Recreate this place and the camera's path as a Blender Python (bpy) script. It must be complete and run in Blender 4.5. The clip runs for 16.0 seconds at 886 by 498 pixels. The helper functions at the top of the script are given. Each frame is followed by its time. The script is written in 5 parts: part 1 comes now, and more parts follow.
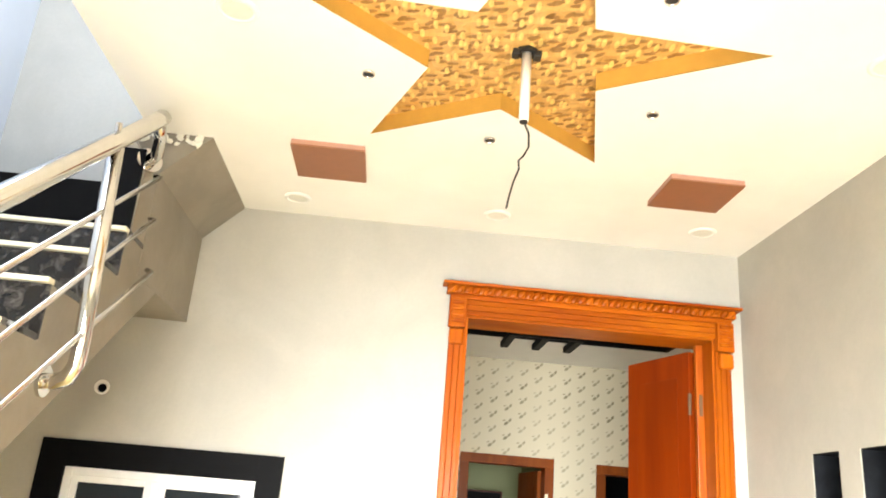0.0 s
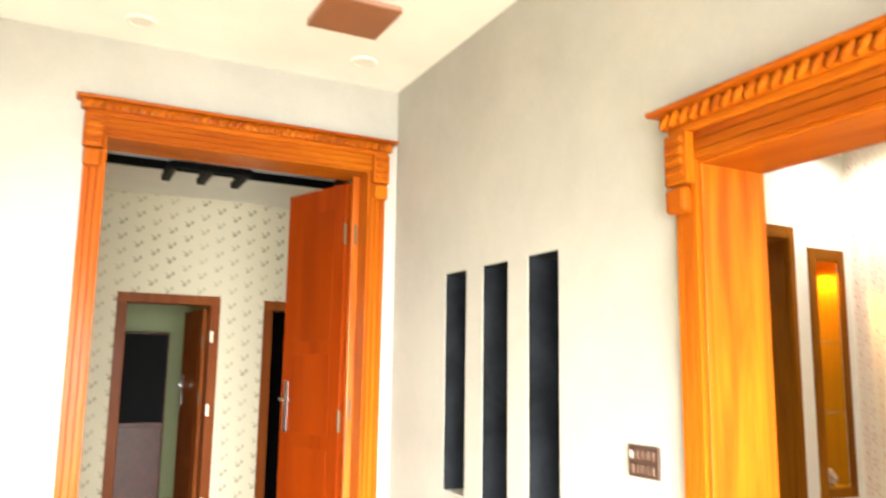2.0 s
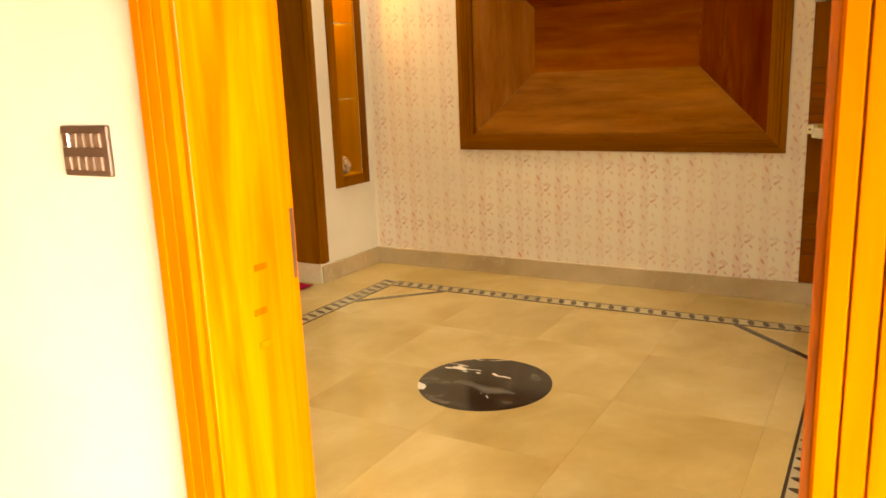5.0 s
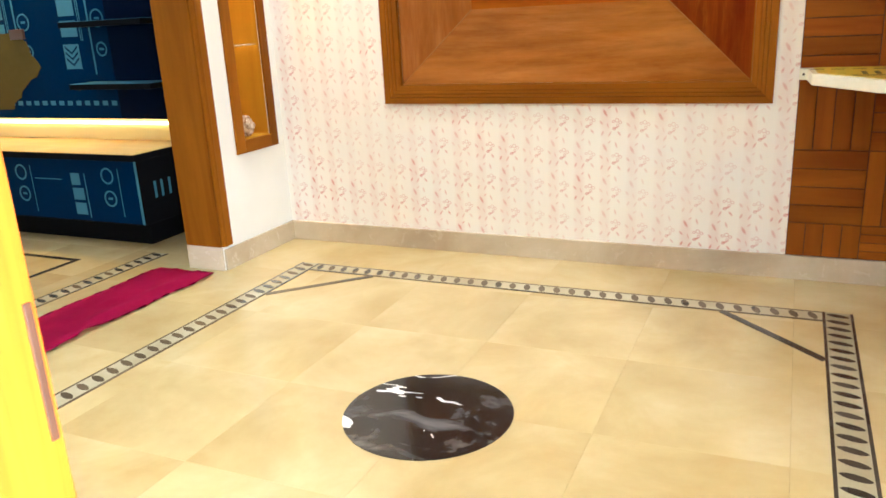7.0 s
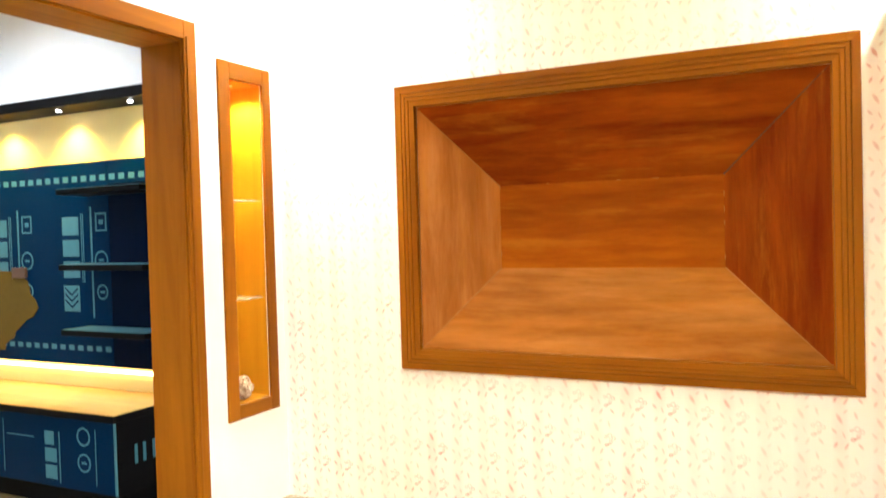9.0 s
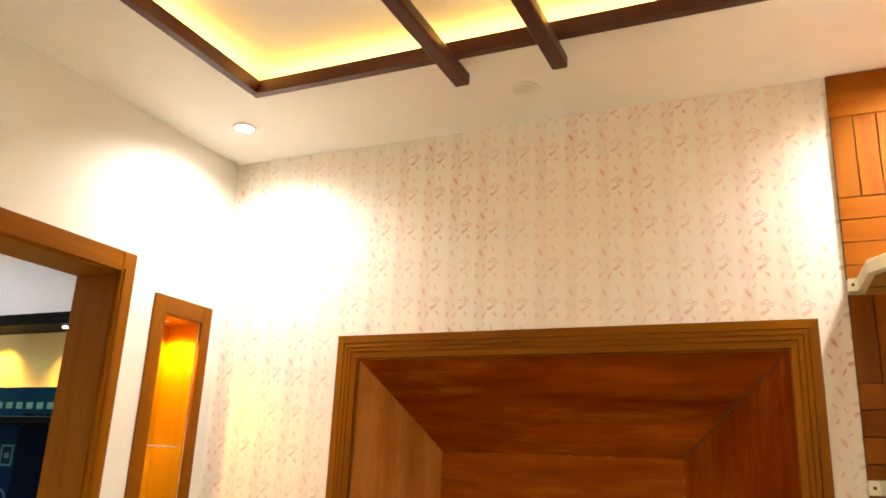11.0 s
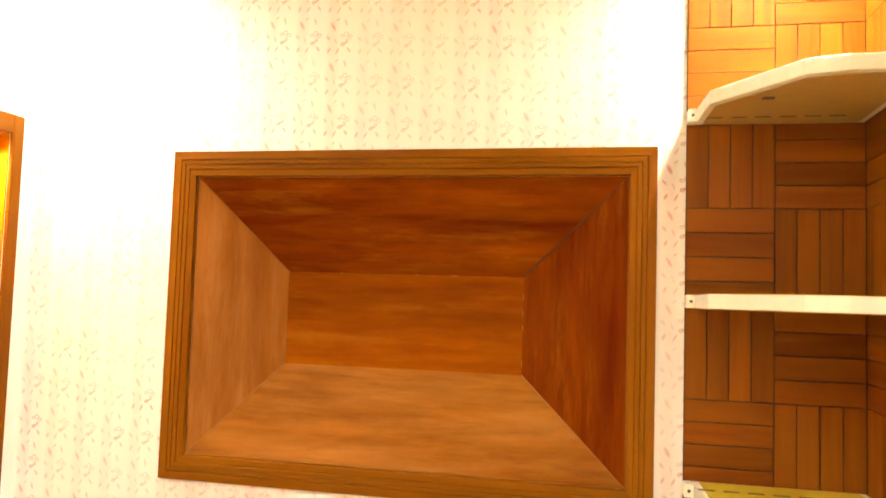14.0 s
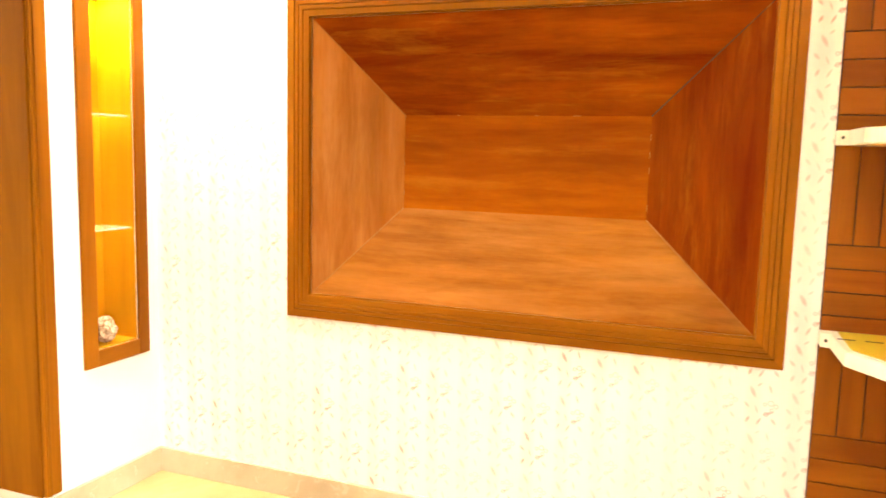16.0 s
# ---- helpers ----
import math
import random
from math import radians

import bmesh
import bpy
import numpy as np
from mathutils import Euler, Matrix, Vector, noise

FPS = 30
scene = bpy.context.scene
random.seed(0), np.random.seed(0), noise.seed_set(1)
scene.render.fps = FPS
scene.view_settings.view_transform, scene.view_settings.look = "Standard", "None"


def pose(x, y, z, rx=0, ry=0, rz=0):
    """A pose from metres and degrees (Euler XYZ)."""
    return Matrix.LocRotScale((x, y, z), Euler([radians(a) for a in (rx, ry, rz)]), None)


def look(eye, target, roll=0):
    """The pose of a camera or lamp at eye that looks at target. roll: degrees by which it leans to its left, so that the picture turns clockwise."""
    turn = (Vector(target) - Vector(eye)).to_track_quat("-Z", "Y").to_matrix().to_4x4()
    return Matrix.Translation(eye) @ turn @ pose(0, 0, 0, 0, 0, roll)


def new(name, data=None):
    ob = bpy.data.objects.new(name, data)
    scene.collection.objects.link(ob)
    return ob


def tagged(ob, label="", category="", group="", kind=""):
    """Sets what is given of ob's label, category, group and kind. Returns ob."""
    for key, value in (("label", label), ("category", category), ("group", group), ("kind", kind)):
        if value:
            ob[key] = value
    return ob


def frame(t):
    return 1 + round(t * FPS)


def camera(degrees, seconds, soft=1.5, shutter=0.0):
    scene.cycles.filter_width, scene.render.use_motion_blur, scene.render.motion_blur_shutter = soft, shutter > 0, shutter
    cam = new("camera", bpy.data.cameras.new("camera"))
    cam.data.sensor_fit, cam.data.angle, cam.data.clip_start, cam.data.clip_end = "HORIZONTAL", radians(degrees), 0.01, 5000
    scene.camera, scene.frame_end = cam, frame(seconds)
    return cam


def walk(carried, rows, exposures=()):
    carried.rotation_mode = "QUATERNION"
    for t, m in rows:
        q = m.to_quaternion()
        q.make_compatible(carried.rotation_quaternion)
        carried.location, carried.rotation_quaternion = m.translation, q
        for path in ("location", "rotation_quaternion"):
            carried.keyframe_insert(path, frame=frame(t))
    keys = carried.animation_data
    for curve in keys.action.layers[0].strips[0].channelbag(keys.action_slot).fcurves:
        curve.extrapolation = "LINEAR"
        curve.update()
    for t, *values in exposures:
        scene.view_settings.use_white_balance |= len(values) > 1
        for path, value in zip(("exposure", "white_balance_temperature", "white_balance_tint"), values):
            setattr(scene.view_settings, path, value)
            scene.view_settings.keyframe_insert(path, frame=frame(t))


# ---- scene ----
cam = camera(59.7, 16.0, 1.6, 0.3)
PATH = [
    (0, (-0.069, 0.024, 1.635), (0.029, 1.916, 2.275), 4.7),
    (0.5, (-0.051, 0.017, 1.646), (0.153, 1.875, 2.357), 4.8),
    (1, (-0.024, 0.027, 1.638), (0.351, 1.859, 2.348), 3.7),
    (1.5, (0.05, 0.053, 1.609), (0.661, 1.874, 2.168), 2.2),
    (2, (0.152, 0.127, 1.549), (1.037, 1.894, 1.855), 0.9),
    (2.5, (0.223, 0.231, 1.495), (1.38, 1.861, 1.562), 0.1),
    (3, (0.299, 0.364, 1.465), (1.679, 1.809, 1.373), -0.6),
    (3.5, (0.396, 0.473, 1.445), (1.927, 1.744, 1.241), -1.0),
    (4, (0.547, 0.565, 1.395), (2.171, 1.697, 1.112), -1.8),
    (4.5, (0.699, 0.612, 1.401), (2.369, 1.655, 1.048), -1.6),
    (5, (0.869, 0.717, 1.379), (2.563, 1.69, 0.95), -2.2),
    (7.3, (1.715, 1.158, 1.377), (3.46, 1.948, 0.801), -2.8),
    (7.5, (1.776, 1.185, 1.383), (3.535, 1.97, 0.845), -2.8),
    (8, (1.958, 1.292, 1.454), (3.758, 2.067, 1.057), -2.7),
    (8.5, (2.107, 1.372, 1.522), (3.924, 2.173, 1.289), -2.3),
    (9, (2.224, 1.35, 1.604), (4.018, 2.234, 1.556), -1.6),
    (9.5, (2.348, 1.294, 1.67), (4.087, 2.265, 1.862), -0.2),
    (10, (2.427, 1.257, 1.695), (4.115, 2.252, 2.097), 1.3),
    (12.3, (2.555, 1.374, 1.729), (4.381, 1.95, 2.307), 3.2),
    (12.5, (2.559, 1.376, 1.729), (4.403, 1.926, 2.273), 3.0),
    (13, (2.569, 1.381, 1.726), (4.465, 1.867, 2.138), 2.6),
    (13.5, (2.571, 1.387, 1.722), (4.503, 1.83, 1.994), 2.1),
    (14, (2.575, 1.383, 1.72), (4.525, 1.807, 1.849), 1.8),
    (14.5, (2.584, 1.393, 1.704), (4.538, 1.82, 1.708), 1.7),
    (15, (2.589, 1.393, 1.699), (4.528, 1.867, 1.585), 1.5),
    (15.5, (2.602, 1.408, 1.688), (4.513, 1.962, 1.484), 1.4),
    (16, (2.675, 1.394, 1.647), (4.529, 2.104, 1.406), 1.4),
]
EXPOSURES = [(0.0, 0.47, 6250, 10), (1.0, 0.45, 6250, 9), (2.0, 0.55, 6350, 9), (2.5, 0.7, 6400, 10), (3.5, 0.5, 7400, 11), (4.2, 0.46, 8400, 11), (5.0, 0.42, 10400, 13), (6.2, 0.85, 7600, 10), (7.3, 1.6, 4900, 6),
             (8.5, 1.9, 5700, 6), (9.0, 1.9, 5800, 6), (9.5, 1.4, 6100, 7), (10.0, 1.0, 6400, 9), (12.4, 0.68, 6750, 14), (13.4, 1.2, 6600, 12), (14.5, 2.05, 6750, 12), (15.0, 2.3, 6700, 12), (15.5, 2.35, 6550, 11), (16.0, 2.25, 6500, 11)]
walk(cam, [(t, look(eye, target, roll)) for t, eye, target, roll in PATH], EXPOSURES)

# world and large lights ------------------------------------------------------
world = bpy.data.worlds.new("sky")
world.use_nodes = True
scene.world = world
_nt = world.node_tree
_sky = _nt.nodes.new("ShaderNodeTexSky")
_sky.sky_type, _sky.sun_disc = "NISHITA", False
_sky.sun_elevation, _sky.sun_rotation = radians(48), radians(200)
_nt.links.new(_sky.outputs["Color"], _nt.nodes["Background"].inputs["Color"])
_nt.nodes["Background"].inputs["Strength"].default_value = 0.1
_sun = bpy.data.lights.new("sun", "SUN")
_sun.energy, _sun.angle, _sun.color = 3.0, radians(0.5), (1.0, 0.94, 0.85)
new("sun", _sun).matrix_world = look((-2, -6, 7), (0, 0, 0))


def area_lamp(name, eye, target, w, h, watts, color, spread=180):
    d = bpy.data.lights.new(name, "AREA")
    d.shape, d.size, d.size_y, d.energy, d.color, d.spread = "RECTANGLE", w, h, watts, color, radians(spread)
    ob = new(name, d)
    ob.matrix_world = look(eye, target)
    return ob


def spot_lamp(name, eye, target, watts, color, cone=120, blend=0.5, r=0.04):
    d = bpy.data.lights.new(name, "SPOT")
    d.energy, d.color, d.spot_size, d.spot_blend, d.shadow_soft_size = watts, color, radians(cone), blend, r
    ob = new(name, d)
    ob.matrix_world = look(eye, target)
    return ob


DAY = (1.0, 0.985, 0.93)
WARM = (1.0, 0.86, 0.62)
AMBER = (1.0, 0.58, 0.11)
WHITE_LAMP = (1.0, 0.955, 0.87)
# area lamps for the hall's daylight, in a front opening that is assumed
area_lamp("daylight_front", (-0.2, -1.52, 1.2), (1.05, 3.2, -0.85), 3.2, 2.0, 385, DAY, 88)
# added fill near the floor, aimed up in place of ground bounce
area_lamp("daylight_forecourt", (0.2, -1.5, 0.35), (0.5, 0.9, 3.3), 3.0, 0.5, 58, DAY, 90)
# added lamp under the closed stairwell slab, which has no skylight
area_lamp("daylight_stairwell", (-1.8, 1.6, 5.3), (-1.8, 1.6, 0), 1.0, 3.6, 85, (0.86, 0.92, 1.0))
# recessed downlights of the panelled room; the unseen west pair is assumed, stronger fill
for _x, _y in ((5.33, 3.74), (5.43, 0.76), (2.52, 3.72), (2.52, 0.8)):
    spot_lamp("downlight_glow", (_x, _y, 3.345), (_x, _y, 0), 92 if _x > 4 else (100 if _y > 2 else 160), WHITE_LAMP, 156, 1.0, 0.045)
# added fill lamps in lounge, back room and bedroom, with no known source
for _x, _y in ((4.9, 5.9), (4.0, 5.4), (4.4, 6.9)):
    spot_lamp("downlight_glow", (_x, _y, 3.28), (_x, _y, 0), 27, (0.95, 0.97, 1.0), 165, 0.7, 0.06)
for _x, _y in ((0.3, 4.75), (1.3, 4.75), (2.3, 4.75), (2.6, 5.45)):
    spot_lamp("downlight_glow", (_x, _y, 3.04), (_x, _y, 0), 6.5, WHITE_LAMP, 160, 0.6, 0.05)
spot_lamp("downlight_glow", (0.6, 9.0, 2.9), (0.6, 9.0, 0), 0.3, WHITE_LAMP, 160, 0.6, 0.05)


# materials ---------------------------------------------------------------------
class Nodes:
    """A small wrapper round a material's node tree."""

    def __init__(self, name):
        self.m = bpy.data.materials.new(name)
        self.m.use_nodes = True
        self.t = self.m.node_tree
        self.b = self.t.nodes["Principled BSDF"]

    def node(self, kind, **inputs):
        n = self.t.nodes.new("ShaderNode" + kind)
        for k, v in inputs.items():
            self.put(n.inputs[k], v)
        return n

    def put(self, socket, v):
        if hasattr(v, "is_output"):
            self.t.links.new(v, socket)
        else:
            socket.default_value = v

    def math(self, op, a, b=0.0, c=0.0):
        n = self.t.nodes.new("ShaderNodeMath")
        n.operation = op
        for s, v in zip(n.inputs, (a, b, c)):
            self.put(s, v)
        return n.outputs[0]

    def pos(self, sx=1, sy=1, sz=1, rot=(0, 0, 0), off=(0, 0, 0)):
        g = self.t.nodes.new("ShaderNodeNewGeometry")
        mp = self.t.nodes.new("ShaderNodeMapping")
        mp.inputs["Scale"].default_value = (sx, sy, sz)
        mp.inputs["Rotation"].default_value = [radians(a) for a in rot]
        mp.inputs["Location"].default_value = off
        self.t.links.new(g.outputs["Position"], mp.inputs["Vector"])
        return mp.outputs[0]

    def noise(self, vec, scale, detail=4, rough=0.55, dist=0.0):
        n = self.t.nodes.new("ShaderNodeTexNoise")
        self.t.links.new(vec, n.inputs["Vector"])
        n.inputs["Scale"].default_value, n.inputs["Detail"].default_value = scale, detail
        n.inputs["Roughness"].default_value, n.inputs["Distortion"].default_value = rough, dist
        return n.outputs["Fac"]

    def ramp(self, fac, *stops):
        n = self.t.nodes.new("ShaderNodeValToRGB")
        e = n.color_ramp.elements
        while len(e) < len(stops):
            e.new(0.5)
        for el, (p, c) in zip(e, stops):
            el.position, el.color = p, (*c, 1) if len(c) == 3 else c
        self.t.links.new(fac, n.inputs["Fac"])
        return n.outputs["Color"]

    def mix(self, fac, a, b, mode="MIX"):
        n = self.t.nodes.new("ShaderNodeMix")
        n.data_type, n.blend_type = "RGBA", mode
        self.put(n.inputs[0], fac)
        for s, v in ((n.inputs[6], a), (n.inputs[7], b)):
            self.put(s, (*v, 1) if isinstance(v, tuple) and len(v) == 3 else v)
        return n.outputs[2]

    def random(self):
        return self.t.nodes.new("ShaderNodeObjectInfo").outputs["Random"]

    def bump(self, height, strength=0.2, dist=0.01):
        n = self.t.nodes.new("ShaderNodeBump")
        n.inputs["Strength"].default_value, n.inputs["Distance"].default_value = strength, dist
        self.t.links.new(height, n.inputs["Height"])
        self.t.links.new(n.outputs[0], self.b.inputs["Normal"])

    def done(self, color=None, rough=0.5, metal=0.0, spec=0.5):
        if color is not None:
            self.put(self.b.inputs["Base Color"], (*color, 1) if isinstance(color, tuple) and len(color) == 3 else color)
        self.put(self.b.inputs["Roughness"], rough)
        self.b.inputs["Metallic"].default_value = metal
        self.b.inputs["Specular IOR Level"].default_value = spec
        return self.m


def plaster(name, base, dark, rough=0.7, blotch=1.1, bump=0.12, spec=0.35):
    n = Nodes(name)
    big = n.noise(n.pos(), blotch, 5, 0.6, 0.4)
    fine = n.noise(n.pos(), 45, 4, 0.7)
    c = n.ramp(big, (0.32, dark), (0.62, base))
    trowel = n.ramp(n.noise(n.pos(), 4.5, 6, 0.7, 0.8), (0.46, (0, 0, 0)), (0.7, (1, 1, 1)))
    c = n.mix(n.math("MULTIPLY", trowel, 0.3), c, dark)
    c = n.mix(n.math("MULTIPLY", fine, 0.4), c, tuple(0.7 * v for v in base))
    n.bump(n.math("ADD", n.math("MULTIPLY", big, 0.4), n.math("MULTIPLY", fine, 0.35)), bump, 0.01)
    return n.done(c, rough, 0, spec)


def paint(name, color, rough=0.5):
    n = Nodes(name)
    f = n.noise(n.pos(), 1.7, 4)
    g = n.noise(n.pos(), 90, 3, 0.7)
    c = n.ramp(f, (0.3, tuple(0.9 * v for v in color)), (0.7, color))
    n.bump(g, 0.05, 0.003)
    return n.done(c, n.ramp(g, (0.3, (rough - 0.06,) * 3), (0.7, (rough + 0.08,) * 3)))


def wood(name, light, dark, axis="z", rough=0.4, coat=0.05, fine=60, band=7, vary=0.25, gloss=0.3):
    """Varnished timber; axis is the way of the grain."""
    n = Nodes(name)
    s = {"x": (0.09, 1, 1), "y": (1, 0.09, 1), "z": (1, 1, 0.07)}[axis]
    shift = n.math("MULTIPLY", n.random(), 7.0)
    v = n.node("VectorMath")
    v.operation = "ADD"
    n.t.links.new(n.pos(*s), v.inputs[0])
    cmb = n.node("CombineXYZ", X=shift, Y=shift, Z=shift)
    n.t.links.new(cmb.outputs[0], v.inputs[1])
    big = n.noise(v.outputs[0], band, 4, 0.55, 1.2)
    grain = n.noise(v.outputs[0], fine, 5, 0.65, 0.3)
    wear = n.noise(n.pos(), 3.2, 4, 0.6)
    c = n.ramp(big, (0.28, dark), (0.5, tuple((a + b) / 2 for a, b in zip(light, dark))), (0.72, light))
    c = n.mix(n.math("MULTIPLY", grain, 0.5), c, dark)
    tone = n.math("ADD", 1 - vary / 2, n.math("MULTIPLY", n.random(), vary))
    hs = n.node("HueSaturation", Value=tone)
    n.t.links.new(c, hs.inputs["Color"])
    n.bump(grain, 0.12, 0.002)
    n.b.inputs["Coat Weight"].default_value = coat
    n.b.inputs["Coat Roughness"].default_value = 0.18
    r = n.math("ADD", rough - 0.06, n.math("MULTIPLY", wear, 0.22))
    return n.done(hs.outputs[0], r, 0, gloss)


def smeared_wood(name, light, dark, axis, haze=0.9, film=(0.29, 0.098, 0.004)):
    """Stained boards with a dusty, uneven film of polish; haze also carries painted light."""
    n = Nodes(name)
    s = {"y": (1, 0.11, 1), "z": (1, 1, 0.11)}[axis]
    big = n.noise(n.pos(*s), 8.0, 5, 0.62, 0.35)
    grain = n.noise(n.pos(*s), 48, 5, 0.7, 0.3)
    sd = {"y": (1, 0.12, 1), "z": (1, 1, 0.12)}[axis]
    dust = n.noise(n.pos(*sd), 7.5, 6, 0.72, 0.25)
    c = n.ramp(big, (0.3, dark), (0.7, light))
    c = n.mix(n.math("MULTIPLY", grain, 0.55), c, dark)
    c = n.mix(n.math("MULTIPLY", n.math("MAXIMUM", n.math("SUBTRACT", dust, 0.42 - 0.12 * (haze - 0.9)), 0.0), haze), c, film)
    s2 = {"y": (1, 0.13, 1), "z": (1, 1, 0.13)}[axis]
    scratch = n.ramp(n.noise(n.pos(*s2, off=(3, 1, 2)), 10, 5, 0.7, 0.4), (0.54, (0, 0, 0)), (0.68, (1, 1, 1)))
    c = n.mix(n.math("MULTIPLY", scratch, n.math("MULTIPLY", dust, 0.7)), c, (0.36, 0.14, 0.01))
    dull = n.ramp(n.noise(n.pos(*s2, off=(7, 4, 1)), 7, 5, 0.7, 0.4), (0.5, (0, 0, 0)), (0.66, (1, 1, 1)))
    c = n.mix(n.math("MULTIPLY", dull, 0.55), c, dark)
    patch = n.ramp(n.noise(n.pos(), 2.6, 3, 0.5, 0.3), (0.42, (0, 0, 0)), (0.66, (1, 1, 1)))
    c = n.mix(n.math("MULTIPLY", patch, 0.3), c, dark)
    n.bump(grain, 0.15, 0.002)
    return n.done(c, n.math("ADD", 0.4, n.math("MULTIPLY", dust, 0.3)), 0, 0.03)


def marble(name, base, vein, dark, rough=0.14, vary=0.16):
    n = Nodes(name)
    shift = n.math("MULTIPLY", n.random(), 9.0)
    v = n.node("VectorMath")
    v.operation = "ADD"
    n.t.links.new(n.pos(), v.inputs[0])
    n.t.links.new(n.node("CombineXYZ", X=shift, Y=shift, Z=0.0).outputs[0], v.inputs[1])
    cloud = n.noise(v.outputs[0], 1.7, 6, 0.6, 0.35)
    fine = n.noise(v.outputs[0], 16, 5, 0.6, 0.8)
    c = n.ramp(cloud, (0.3, dark), (0.52, base), (0.72, vein))
    c = n.mix(n.math("MULTIPLY", fine, 0.28), c, dark)
    hs = n.node("HueSaturation", Value=n.math("ADD", 1 - vary / 2, n.math("MULTIPLY", n.random(), vary)))
    n.t.links.new(c, hs.inputs["Color"])
    return n.done(hs.outputs[0], n.math("ADD", rough, n.math("MULTIPLY", fine, 0.12)))


def veined_black(name, scale=5.0, width=0.035, amount=1.0):
    n = Nodes(name)
    warp = n.noise(n.pos(), scale * 0.7, 5, 0.6, 1.0)
    vein = n.math("ABSOLUTE", n.math("SUBTRACT", n.noise(n.pos(1, 0.45, 1, (0, 0, 40)), scale, 4, 0.55, 1.1), 0.5))
    patch = n.math("GREATER_THAN", warp, 0.5)
    f = n.math("MULTIPLY", n.math("LESS_THAN", vein, width), patch)
    f = n.math("MULTIPLY", f, amount)
    mist = n.ramp(n.noise(n.pos(1, 0.6, 1, (0, 0, 30)), scale * 2.2, 5, 0.65, 0.6), (0.52, (0, 0, 0)), (0.78, (0.3 * amount,) * 3))
    c = n.mix(mist, (0.012, 0.01, 0.009), (0.55, 0.52, 0.48))
    c = n.mix(f, c, (0.75, 0.72, 0.66))
    return n.done(c, 0.12)


def plain(name, color, rough=0.5, metal=0.0, spec=0.5):
    n = Nodes(name)
    f = n.noise(n.pos(), 22, 4, 0.6)
    return n.done(n.ramp(f, (0.3, tuple(0.92 * v for v in color)), (0.7, color)), rough, metal, spec)


def glow(name, color, strength):
    n = Nodes(name)
    n.b.inputs["Emission Color"].default_value = (*color, 1)
    n.b.inputs["Emission Strength"].default_value = strength
    return n.done(color, 0.5)


SPRAY = ([(-0.03, 0.052, 0.03, 0.0105, -62, 0.8), (-0.05, 0.0, 0.018, 0.008, -50, 0.65), (-0.046, -0.056, 0.018, 0.008, 64, 0.75), (-0.016, -0.014, 0.022, 0.0055, -70, 0.6), (0.026, -0.026, 0.025, 0.006, 24, 0.75),
          (0.046, -0.056, 0.017, 0.007, -52, 0.65), (-0.006, -0.06, 0.022, 0.0065, 60, 0.7), (0.03, 0.068, 0.02, 0.0065, -72, 0.6), (-0.008, 0.082, 0.015, 0.0055, 40, 0.6), (-0.028, 0.0, 0.036, 0.16, 0, 0.2)],
         [(0.034, 0.014, 0.0095), (0.052, 0.004, 0.0075), (0.018, -0.03, 0.0075), (0.038, -0.012, 0.006), (0.014, 0.008, 0.006)])
LEAFLET = ([(-0.014, -0.012, 0.032, 0.017, 38, 1.0), (0.02, 0.018, 0.026, 0.015, 58, 0.95), (-0.034, 0.014, 0.018, 0.01, 12, 0.7)], [])


